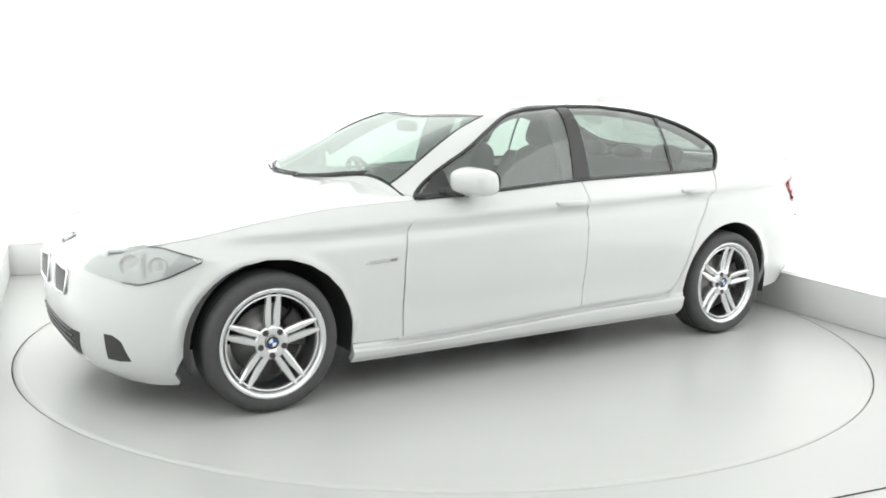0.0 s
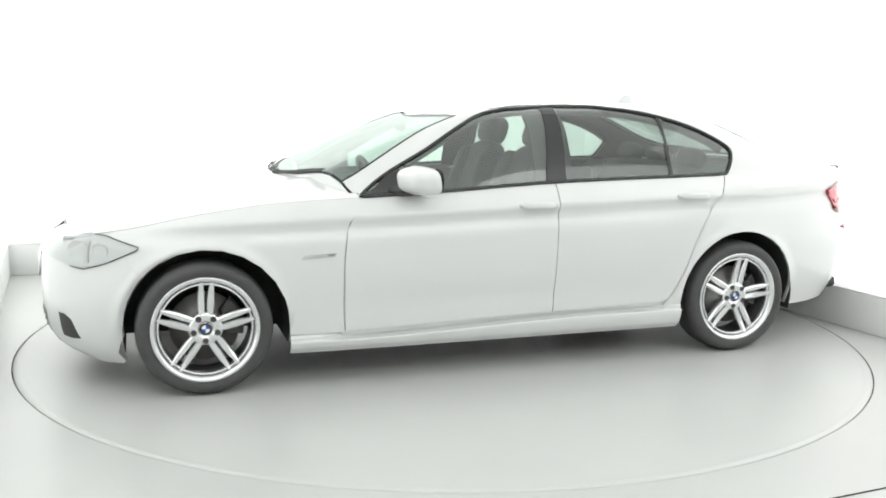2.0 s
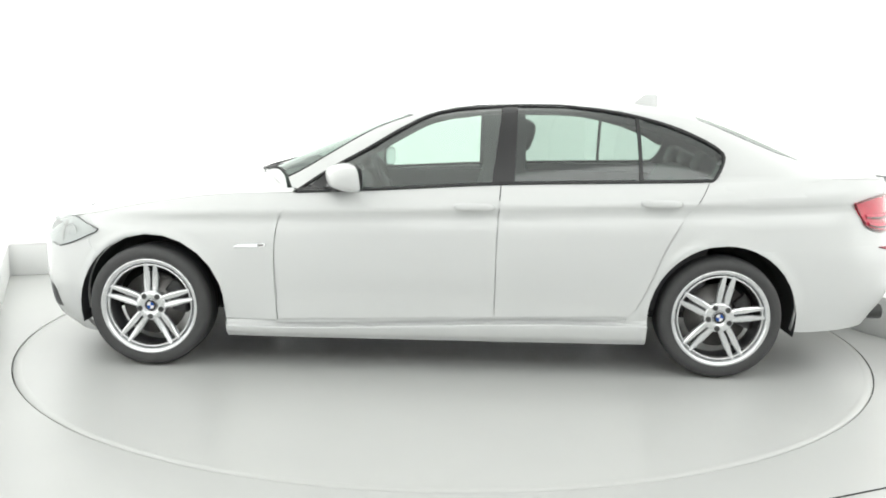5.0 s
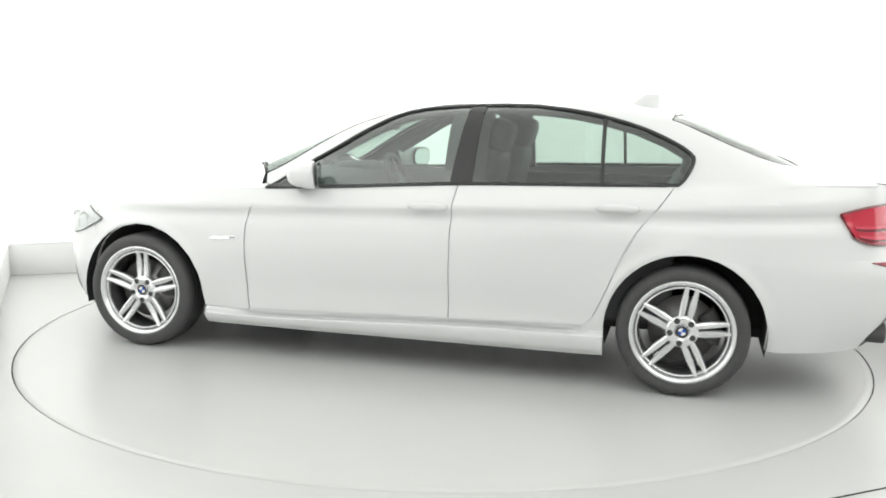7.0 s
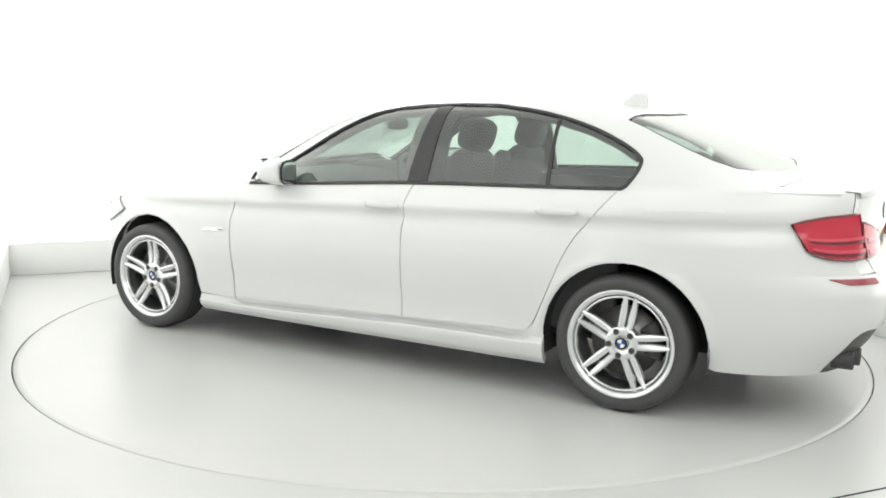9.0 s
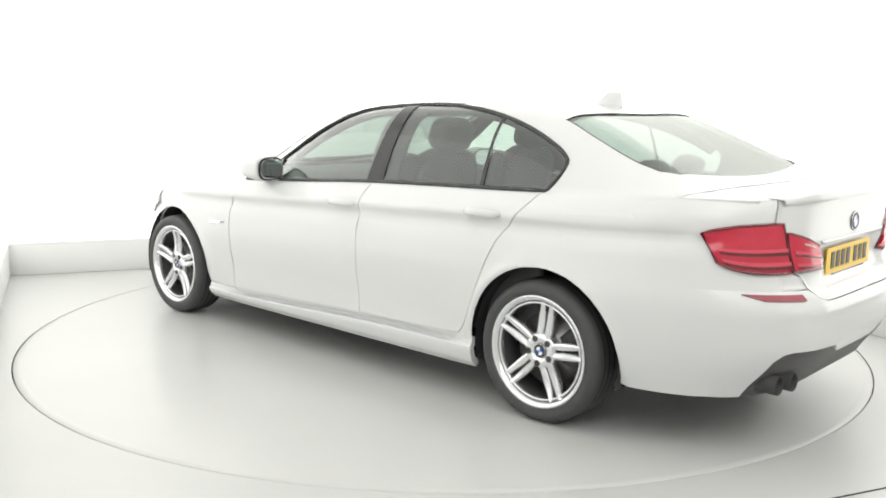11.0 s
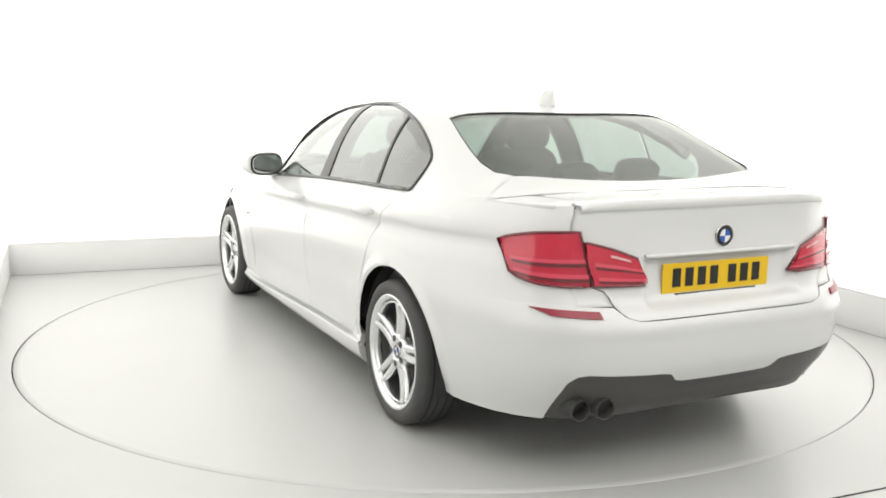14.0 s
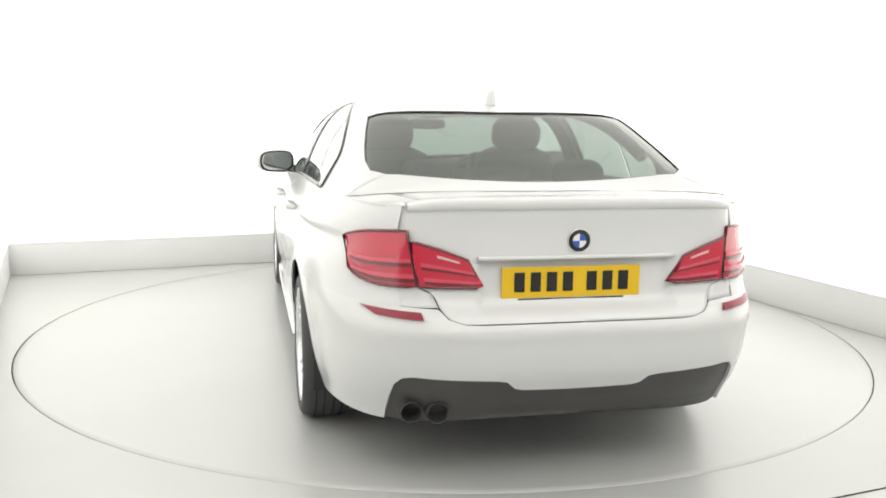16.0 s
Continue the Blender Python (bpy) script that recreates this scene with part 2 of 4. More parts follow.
def arc_table(a, b, n):
    th = [math.pi / 2 * i / 400 for i in range(401)]
    pts = [(a * math.cos(t) ** (2 / n) if t < math.pi / 2 - 1e-9 else 0.0, b * math.sin(t) ** (2 / n)) for t in th]
    run = [0.0]
    for p, q in zip(pts[::-1], pts[-2::-1]):
        run.append(run[-1] + math.dist(p, q))
    return np.array(run), np.array(th[::-1])


ARC_F, ARC_R = arc_table(2.28, 0.92, NF), arc_table(2.53, 0.92, NR)


def sx(x, z):
    """Way along the body's outline, from the middle, to the place x at the height z; the nose is plus, the tail minus."""
    if x >= 0:
        th = math.acos(min(1, x / nose(z)) ** (NF / 2))
        return float(np.interp(-th, -ARC_F[1], ARC_F[0]))
    th = math.acos(min(1, -x / tail(z)) ** (NR / 2))
    return -float(np.interp(-th, -ARC_R[1], ARC_R[0]))


def sy(y, z, rear=False):
    """The same to the place at y from the middle plane, round the nose or the tail."""
    n, arc = (NR, ARC_R) if rear else (NF, ARC_F)
    th = math.asin(min(1, max(0, y) / girth(z)) ** (n / 2))
    s = float(np.interp(-th, -arc[1], arc[0]))
    return -s if rear else s


def soft(v):
    v = min(1, max(0, v))
    return v * v * (3 - 2 * v)


HUBS = (1.487, -1.487)
HUB_Z = 0.320


def body(s, z):
    """The outer skin."""
    n, arc, a, sign = (NF, ARC_F, nose(z), 1) if s >= 0 else (NR, ARC_R, tail(z), -1)
    th = float(np.interp(abs(s), arc[0], arc[1]))
    c, d = max(0, math.cos(th)) ** (2 / n), math.sin(th) ** (2 / n)
    b = girth(z)
    x, y = sign * a * c, b * d
    nx, ny = sign * c ** (n - 1) / a, d ** (n - 1) / b
    k = math.hypot(nx, ny)
    nx, ny = nx / k, ny / k
    top = max(0, 1 - (rim_z(x) - z) / 0.12)
    e = -shoulder(x) * min(1.3, top) ** 2
    zc = 0.868 - 0.034 * x
    run = soft((2.0 - x) / 0.5) * soft((2.36 + x) / 0.3) * ny
    e += run * (0.014 * math.exp(-abs(z - zc) / 0.022) - 0.019 * math.exp(-((z - zc + 0.052) / 0.034) ** 2))
    if abs(x) < 1.1:
        e -= 0.010 * math.exp(-((z - 0.40) / 0.07) ** 2) * soft((1.1 - abs(x)) / 0.3)
    for h in HUBS:
        r = math.hypot(x - h, z - HUB_Z)
        e += 0.013 * math.exp(-((r - 0.396) / 0.026) ** 2) * ny * soft((z - 0.25) / 0.10)
    if z < 0.25:
        e -= (0.020 - 0.014 * soft((x - 1.3) / 0.3)) * ((0.25 - z) / 0.08) ** 2
    if x < -2.2:
        e -= 0.028 * soft((0.375 - y) / 0.025) * soft((z - 0.672) / 0.03) * soft((0.862 - z) / 0.008)
        e += 0.006 * soft((-2.2 - x) / 0.15) * math.exp(-((z - 0.615) / 0.025) ** 2)
    return Vector((x + nx * e, y + ny * e, z))


def rim_y(x):
    return body(sx(x, rim_z(x)), rim_z(x)).y


hood_z = smooth_table((0.7, 1.055), (0.93, 1.028), (1.05, 1.0), (1.28, 0.955), (1.6, 0.892), (1.985, 0.795), (2.11, 0.745), (2.3, 0.715))
deck_z = smooth_table((-2.6, 1.068), (-2.45, 1.07), (-2.2, 1.07), (-1.9, 1.065))


def top(x, q):
    """The bonnet and the boot's deck, q from -1 to 1 across."""
    z0, zc = rim_z(x), (hood_z if x > 0 else deck_z)(x)
    z = zc - (zc - z0) * abs(q) ** (2.3 if x > 0 else 3.2)
    if x > 0:
        z += 0.012 * math.exp(-((abs(q) - 0.62) / 0.07) ** 2) * soft((2.1 - x) / 0.4)
    return Vector((x, q * rim_y(x), z))


crest = smooth_table((-2.2, 1.062), (-2.13, 1.068), (-2.05, 1.095), (-1.85, 1.187), (-1.6, 1.296), (-1.42, 1.360), (-1.25, 1.395), (-0.9, 1.420), (-0.54, 1.419),
                     (-0.15, 1.399), (0.08, 1.364), (0.25, 1.316), (0.5, 1.219), (0.75, 1.115), (1.02, 1.0), (1.3, 0.95))
PROFILE = ((1, 0), (0.957, 0.23), (0.905, 0.47), (0.84, 0.69), (0.77, 0.846), (0.70, 0.925), (0.61, 0.962), (0.46, 0.984), (0.25, 0.996), (0, 1))
_d = [0.0]
for _a, _b in zip(PROFILE, PROFILE[1:]):
    _d.append(_d[-1] + math.dist(_a, _b))
prof_y = smooth_table(*[(d / _d[-1], p[0]) for d, p in zip(_d, PROFILE)])
prof_h = smooth_table(*[(d / _d[-1], p[1]) for d, p in zip(_d, PROFILE)])
_V = [i / 400 for i in range(401)]
_PY, _PH = [prof_y(v) for v in _V], [prof_h(v) for v in _V]


def foot(x):
    """How far the screen's corners drop towards its foot."""
    return 1 + 2.2 * soft((x - 0.25) / 0.65)


def cabin(x, v):
    """The skin of the cabin over the belt: v from 0 at the belt to 1 at the roof's middle."""
    z0 = rim_z(x)
    return Vector((x, prof_y(v) * rim_y(x), z0 + max(0, prof_h(v)) ** foot(x) * (crest(x) - z0)))


def pillar(x, v):
    """The cabin's skin, carried on below the belt along the flank."""
    if v >= 0:
        return cabin(x, v)
    z = rim_z(x) + 0.35 * v
    p = body(sx(x, z), z)
    p.y -= 0.0042 * (v / 0.25) ** 2 + 0.006 * min(1, -v / 0.05) * max(soft((-1.88 - x) / 0.15), soft((x + 1.54) / 0.10))
    return p


def vz(x, z):
    return float(np.interp(max(0, (z - rim_z(x)) / (crest(x) - rim_z(x))) ** (1 / foot(x)), _PH, _V))


def vy(x, y):
    return float(np.interp(-y / rim_y(x), [-p for p in _PY], _V))


def skin(bm, fn, curves, nv=6, off=0.0, flange=0.014, side=1):
    """Rules a patch between curves of equal length in fn's domain, set out by off, with its edges turned in by flange."""
    rows = []
    for c0, c1 in zip(curves, curves[1:]):
        for j in range(nv):
            rows.append([tuple(a + (b - a) * j / nv for a, b in zip(p, q)) for p, q in zip(c0, c1)])
    rows.append(list(curves[-1]))
    P, N = [], []
    for row in rows:
        pr, nr = [], []
        for a, b in row:
            p = fn(a, b)
            h = 0.004
            u = fn(a + h, b) - fn(a - h, b)
            w = fn(a, b + h) - fn(a, b - h)
            n = u.cross(w)
            n = n.normalized() if n.length > 1e-12 else Vector((0, 0, 1))
            if n.dot(p - Vector((p.x * 0.75, 0, 0.55))) < 0:
                n = -n
            pr.append(p + n * off)
            nr.append(n)
        P.append(pr)
        N.append(nr)
    flip = Vector((1, side, 1))
    V = [[bm.verts.new(p * flip) for p in pr] for pr in P]
    jm, im = len(P) // 2, len(P[0]) // 2
    jm, im = min(jm, len(P) - 2), min(im, len(P[0]) - 2)
    face = (P[jm][im + 1] - P[jm][im]).cross(P[jm + 1][im] - P[jm][im]).dot(N[jm][im]) * side > 0
    for j in range(len(V) - 1):
        for i in range(len(V[0]) - 1):
            q = (V[j][i], V[j][i + 1], V[j + 1][i + 1], V[j + 1][i])
            bm.faces.new(q if face else q[::-1])
    if flange:
        nj, ni = len(P), len(P[0])
        loop = [(0, i) for i in range(ni)] + [(j, ni - 1) for j in range(1, nj)] + [(nj - 1, i) for i in range(ni - 2, -1, -1)] + [(j, 0) for j in range(nj - 2, 0, -1)]
        o = [bm.verts.new(P[j][i] * flip) for j, i in loop]
        u = [bm.verts.new((P[j][i] - N[j][i] * flange) * flip) for j, i in loop]
        for k in range(len(loop)):
            m = (k + 1) % len(loop)
            if abs(o[k].co.y) < 0.004 and abs(o[m].co.y) < 0.004:
                continue
            try:
                bm.faces.new((o[k], o[m], u[m], u[k]))
            except ValueError:
                pass
    return P, N


def panel(name, fn, curves, mat, parent, label="", nv=6, off=0.0, flange=0.014, side=1, both=False):
    bm = bmesh.new()
    skin(bm, fn, curves, nv, off, flange, side)
    if both:
        skin(bm, fn, curves, nv, off, flange, -side)
    bmesh.ops.remove_doubles(bm, verts=bm.verts, dist=0.0004) if both else None
    return part(name, bm, mat, parent, label)


def S(*pts):
    """Body places (x, z) as (way, z)."""
    return [(sx(x, z), z) for x, z in pts]


def R(*pts):
    """Tail places (y, z) as (way, z)."""
    return [(sy(y * 1.03, z, True), z) for y, z in pts]


def F(*pts):
    return [(sy(y * 1.03, z), z) for y, z in pts]


ARCH_BACK = (0.007, 0.015)       # how far the arches stand behind the hubs, rear and front


def arch(h, deg, r=0.384):
    return (h - ARCH_BACK[h > 0] + r * math.cos(radians(deg)), HUB_Z + r * math.sin(radians(deg)))


car = tagged(new("car"), "white four-door saloon car with silver double-spoke alloy wheels", "car")
car.empty_display_size = 0.3

front_edge = lambda z: float(np.interp(z, (0.264, 0.64, 0.80, 0.934), (0.814, 0.824, 0.802, 0.728)))
mid_edge = smooth_table((0.26, -0.318), (0.64, -0.321), (0.86, -0.330), (1.0, -0.342))
rear_edge = smooth_table((0.26, -0.985), (0.31, -1.005), (0.36, -1.05), (0.47, -1.102), (0.68, -1.188), (0.80, -1.252), (0.90, -1.330), (1.02, -1.420))
G2 = 0.0025


def rows_between(xa, xb, zs, n=12):
    """Rows from edge xa(z) to edge xb(z) at the heights zs; the lowest and the topmost rows may slope."""
    out = []
    for z in zs:
        z0, z1 = z if isinstance(z, tuple) else (z, z)
        out.append(S(*line((xa(z0), z0), (xb(z1), z1), n=n)))
    return out


def handle(parent, x, z, side):
    """A body-coloured pull handle over a shallow cup."""
    bm = bmesh.new()
    pts = []
    for i in range(15):
        t = i / 14
        p = body(sx(x + 0.105 - 0.21 * t, z), z)
        e = 0.008 + 0.040 * (1 - (2 * t - 1) ** 4)
        pts.append((p.x, p.y + e - 0.012, z + 0.004 * math.sin(math.pi * t)))
    rows = []
    for i, p in enumerate(pts):
        t = i / 14
        h = 0.008 + 0.012 * (1 - (2 * t - 1) ** 4)
        rows.append([bm.verts.new((p[0], (p[1] + 0.011 * math.cos(a)) * side, p[2] + h * math.sin(a))) for a in [2 * math.pi * k / 10 for k in range(10)]])
    for a, b in zip(rows, rows[1:]):
        for k in range(10):
            bm.faces.new((a[k], a[(k + 1) % 10], b[(k + 1) % 10], b[k]))
    bm.faces.new(rows[0]), bm.faces.new(rows[-1])
    part("door_handle", bm, PAINT, parent, "white pull handle")
    bm = bmesh.new()
    ring = []
    for r, d in ((1.0, 0.0012), (0.9, 0.0012), (0.6, 0.0016), (0.0, 0.002)):
        row = []
        for k in range(24):
            a = 2 * math.pi * k / 24
            px, pz = x + 0.014 + 0.062 * r * math.cos(a), z - 0.006 + 0.024 * r * math.sin(a)
            p = body(sx(px, pz), pz)
            row.append(bm.verts.new((p.x, (p.y + d) * side, p.z)))
        ring.append(row)
    for a, b in zip(ring, ring[1:]):
        for k in range(24):
            bm.faces.new((a[k], a[(k + 1) % 24], b[(k + 1) % 24], b[k]))
    part("handle_cup", bm, PAINT, parent)


DLO_F = smooth_table((0.932, 0.725), (1.035, 0.573), (1.153, 0.364), (1.268, 0.170), (1.345, 0.0), (1.380, -0.22), (1.391, -0.45))
DLO_R = smooth_table((1.018, -1.428), (1.06, -1.462), (1.12, -1.492), (1.15, -1.497), (1.185, -1.465), (1.25, -1.345), (1.30, -1.215), (1.347, -1.035), (1.372, -0.89), (1.391, -0.68))


def C(*pts):
    """Cabin places (x, z) as (x, v)."""
    return [(x, vz(x, z)) for x, z in pts]


lid_half = smooth_table((0.650, 0.41), (0.665, 0.46), (0.70, 0.49), (0.745, 0.51), (0.775, 0.575), (0.9, 0.611), (1.06, 0.611))


EDGE_Z = [0.266, 0.30, 0.322, 0.34, 0.36, 0.40, 0.46, 0.52, 0.57, 0.61, 0.64, 0.662, 0.678, 0.688, 0.696, 0.704, 0.74, 0.80, 0.83, 0.86, 0.885, 0.90, 0.92, 0.97]


def build_side(side):
    """Fender, doors, quarter panel, sill, glass and mirror of one side."""
    # fender
    a = [arch(HUBS[0], d) for d in (42, 55, 70, 85, 100, 115, 130, 145, 160, 172)]
    low = [(1.84, 0.61)] + a + [(1.089, 0.30), (1.087, 0.266), (1.0, 0.264), (0.9, 0.264), (front_edge(0.27) + 0.0015, 0.264)]
    mid = [(1.84, 0.66), (1.79, 0.665), (1.73, 0.69), (1.62, 0.715), (1.51, 0.725), (1.40, 0.725), (1.31, 0.72), (1.23, 0.71), (1.17, 0.70), (1.13, 0.69), (1.11, 0.68), (1.09, 0.67), (1.07, 0.66), (0.98, 0.65), (0.90, 0.645), (front_edge(0.64) + 0.0015, 0.64)]
    mid2 = [(x, 0.5 * (z + rim_z(x))) for x, z in mid]
    mid2[-1] = (front_edge(0.80) + 0.0015, 0.80)
    high = [(1.84 + (0.7302 - 1.84) * (1.84 - x) / (1.84 - 0.8262), 0) for x, z in mid]
    high = [(x, rim_z(x) - 0.002) for x, z in high]
    dense = [[q for p in zip(c, c[1:]) for q in line(*p, n=3)[:-1]] + [c[-1]] for c in (low, mid, mid2, high)]
    fender = panel("front_fender", body, [S(*c) for c in dense], PAINT, car, nv=6, side=side)
    # indicator grille on the fender
    bm = bmesh.new()
    P, N = skin(bm, body, [S(*line((1.035, 0.648), (0.87, 0.655), n=6)), S(*line((1.01, 0.664), (0.865, 0.672), n=6))], 2, 0.006, 0.008, side)
    gill = part("side_vent", bm, CHROME, fender, "narrow chrome side vent")
    bm = bmesh.new()
    skin(bm, body, [S(*line((0.905, 0.656), (0.876, 0.658), n=3)), S(*line((0.905, 0.666), (0.874, 0.668), n=3))], 1, 0.010, 0.006, side)
    part("vent_badge", bm, STEEL, gill)
    # doors
    front = panel("front_door", body, rows_between(lambda z: front_edge(z) - G2, lambda z: mid_edge(z) + G2,
                  [(0.270, 0.304), 0.40, 0.50, 0.60, 0.70, 0.78, 0.84, 0.89, (0.932, 0.988)], 16), PAINT, car, nv=3, side=side)
    rear = panel("rear_door", body, rows_between(lambda z: mid_edge(z) - G2, lambda z: rear_edge(z) + G2,
                 [(0.304, 0.322)] + [z for z in EDGE_Z if z > 0.33] + [(0.989, 1.017)], 14), PAINT, car, nv=1, side=side)
    handle(front, -0.205, 0.880, side)
    handle(rear, -1.155, 0.912, side)
    # rear quarter
    bm = bmesh.new()

    def arch_front(z):
        k = z - HUB_Z
        return HUBS[1] - ARCH_BACK[0] + (math.sqrt(0.384 ** 2 - k * k) if 0 <= k < 0.384 else (0.384 if k < 0 else 0.0))
    joint_x = HUBS[1] - ARCH_BACK[0]
    crown = rim_z(joint_x) + 0.004
    zs = EDGE_Z + [1.0, crown]
    skin(bm, body, rows_between(lambda z: rear_edge(z) - G2, arch_front, zs, 10), 1, 0, 0, side)
    a = [arch(HUBS[1], d) for d in (90, 97, 104, 111)]
    low = S(*a) + S(*line((-1.66, 0.672), (-2.0, 0.687), (-2.25, 0.6985), n=4)) + R(*line((0.74, 0.6985), (0.614, 0.6985), n=5))
    n = len(low)
    hi = S(*line((joint_x, 1.02), (-2.13, 1.044), n=n - 7)) + R(*line((0.74, 1.044), (0.615, 1.044), n=5))
    hi = [(s, rim_z(body(s, 1.03).x) + 0.004) for s, z in hi]
    low[0], hi[0] = S((joint_x, 0.704))[0], S((joint_x, crown))[0]
    levels = [(z - 0.704) / (crown - 0.704) for z in zs if z > 0.7039]
    levels[0], levels[-1] = 0.0, 1.0
    rows = [[(p[0] + (q[0] - p[0]) * t, p[1] + (q[1] - p[1]) * t) for p, q in zip(low, hi)] for t in levels]
    for row in rows:
        row[0] = S((joint_x, row[0][1]))[0]
    skin(bm, body, rows, 1, 0, 0, side)
    skin(bm, body, [R(*line((0.62, z), (lid_half(z) + 0.004, z), n=6)) for z in (0.70, 0.715, 0.73, 0.745, 0.76, 0.775)], 1, 0, 0.014, side)
    bmesh.ops.remove_doubles(bm, verts=bm.verts, dist=0.0004)
    quarter = part("rear_quarter", bm, PAINT, car)
    # painted shut faces behind the joints
    bm = bmesh.new()
    shut = [z for z in EDGE_Z if 0.29 < z < 0.925]
    for edge, w in ((front_edge, 0.03), (mid_edge, 0.02), (rear_edge, 0.016)):
        skin(bm, body, [S(*[(edge(z) + d, z) for z in shut]) for d in (w, 0.0, -w)], 1, -0.0115 if edge is not rear_edge else -0.009, 0, side)
    run = [0.83 - 1.92 * i / 24 for i in range(25)]
    skin(bm, body, [S(*[(x, z + 0.05 * soft((0.9 - x) / 1.6)) for x in run]) for z in (0.245, 0.27, 0.30)], 1, -0.012, 0, side)
    part("door_shut", bm, PAINT, car)
    bm = bmesh.new()
    skin(bm, body, [R(*[(y, z) for y in (0.66, 0.635, 0.61, 0.58)]) for z in (0.955, 0.98, 1.0, 1.02, 1.04)], 1, -0.006, 0, side)
    skin(bm, top, [[(-1.985 - 0.335 * i / 10, q) for i in range(11)] for q in (0.73, 0.79, 0.85, 0.92)], 1, -0.006, 0, side)
    part("boot_shut", bm, PAINT, car)
    # sill skirt
    xs = [1.085 - 2.194 * i / 24 for i in range(25)]
    up = lambda x: 0.262 + 0.045 * soft((0.9 - x) / 1.6)
    def skirt(sw, z):
        """The skirt's skin: a shaded recess under the doors, then a shelf that flares out and falls in again."""
        p = body(sw, z)
        d = up(p.x) - z
        k = soft((p.x + 1.06) / 0.10) * soft((1.0 - p.x) / 0.25)
        p.y += 0.010 * soft((d - 0.004) / 0.012) + 0.016 * soft((d - 0.026) / 0.010) - 0.034 * k * (1 - soft((d - 0.026) / 0.008))
        p.y -= 0.012 * soft((0.20 - z) / 0.03)
        return p
    sill = panel("sill_skirt", skirt, [S(*[(x, z(x)) for x in xs]) for z in
                 (lambda x: 0.168, lambda x: 0.180, lambda x: 0.20, lambda x: 0.218, lambda x: up(x) - 0.038, lambda x: up(x) - 0.032, lambda x: up(x) - 0.025, lambda x: up(x) - 0.012, up)],
                 PAINT, car, nv=2, off=0.002, flange=0.03, side=side)
    # black window surround, pillars and panes
    ring = [(DLO_F(z), z) for z in [0.936 + 0.455 * i / 22 for i in range(23)]]
    ring += [(x, 1.3915) for x in (-0.50, -0.56, -0.62)]
    ring += [(DLO_R(z), z) for z in [1.391 - 0.373 * i / 24 for i in range(25)]]
    low = [(x, rim_z(x) + 0.004) for x in [-1.40 + 2.10 * i / 24 for i in range(25)]]
    bm = bmesh.new()
    pts = []
    for x, z in ring + low:
        p = cabin(x, vz(x, max(z, rim_z(x) + 0.003)))
        pts.append((p.x, (p.y + 0.001) * side, p.z))
    tube(bm, pts, 0.0095, 8, closed=True)
    surround = part("window_surround", bm, TRIM, car, "gloss black window surround")

    def pane(name, xa, xb, z0, z1, mat, off=-0.004, n=10, rows=12):
        cs = []
        for i in range(rows + 1):
            t = 1 - (1 - i / rows) ** 1.5
            z = z0(0) + (z1 - z0(0)) * t
            row = []
            for k in range(n + 1):
                za = z0(0) if i == 0 else z
                x = xa(za) + (xb(za) - xa(za)) * k / n
                zz = max(z, rim_z(x) + 0.004) if i else rim_z(x) + 0.004
                row.append((x, vz(x, zz)))
            cs.append(row)
        return panel(name, cabin, cs, mat, surround, nv=1, off=off, flange=0, side=side)
    b_front = lambda z: -0.295 - 0.055 * (z - 0.98) / 0.4
    b_rear = lambda z: -0.405 - 0.02 * (z - 0.98) / 0.4
    d_front = lambda z: -1.057 + 0.010 * (z - 1.0) / 0.36
    pane("front_door_glass", lambda z: DLO_F(z) - 0.004, b_front, lambda k: 0.945, 1.386, PANE)
    pane("rear_door_glass", b_rear, lambda z: max(d_front(z), DLO_R(max(z, 1.15)) + 0.004), lambda k: 1.0, 1.389, PANE_DARK)
    pane("quarter_glass", lambda z: d_front(z) - 0.016, lambda z: DLO_R(max(z, 1.022)) + 0.004, lambda k: 1.022, 1.345, PANE_DARK)
    pane("b_pillar", lambda z: b_front(z) + 0.004, lambda z: b_rear(z) - 0.004, lambda k: 0.995, 1.3905, TRIM, 0.001, 4, 8)
    pane("glass_divider", lambda z: d_front(z) + 0.002, lambda z: d_front(z) - 0.018, lambda k: 1.012, 1.348, TRIM, 0.001, 2, 8)
    # belt moulding
    bm = bmesh.new()
    pts = []
    for x in [-1.38 + 2.10 * i / 24 for i in range(25)]:
        p = cabin(x, 0.0)
        pts.append((x, (p.y + 0.002) * side, p.z + 0.003))
    tube(bm, pts, 0.009, 8)
    part("belt_moulding", bm, TRIM, surround)
    # mirror: black corner sail, arm, white cap, glass
    mirror = new("wing_mirror")
    mirror.parent = car
    mirror["label"] = "white wing mirror on a black foot"
    bm = bmesh.new()
    skin(bm, cabin, [C(*line((0.700, 0.940), (0.50, 0.950), n=4)), C(*line((0.57, 1.030), (0.50, 1.060), n=4))], 4, 0.008, 0.01, side)
    part("mirror_sail", bm, TRIM, mirror)
    bm = bmesh.new()
    tube(bm, [(0.56, 0.83 * side, 0.960), (0.53, 0.88 * side, 0.962), (0.49, 0.93 * side, 0.968)], 0.026, 10)
    part("mirror_foot", bm, TRIM, mirror)
    bm = bmesh.new()
    tilt = pose(0.440, 0.962 * side, 1.016, 0, 0, 16 * side)
    rounded(bm, (0, 0, 0), (0.205, 0.235, 0.142), 3.5, 28, 16)
    for v in bm.verts:
        if v.co.x < -0.035:
            v.co.x = -0.035 + (v.co.x + 0.035) * 0.25
        v.co.z *= 1 + 0.10 * (-v.co.y * side) / 0.1
        v.co.z *= 1 - 0.22 * max(0, v.co.x) / 0.09
        v.co.x += 0.16 * v.co.z
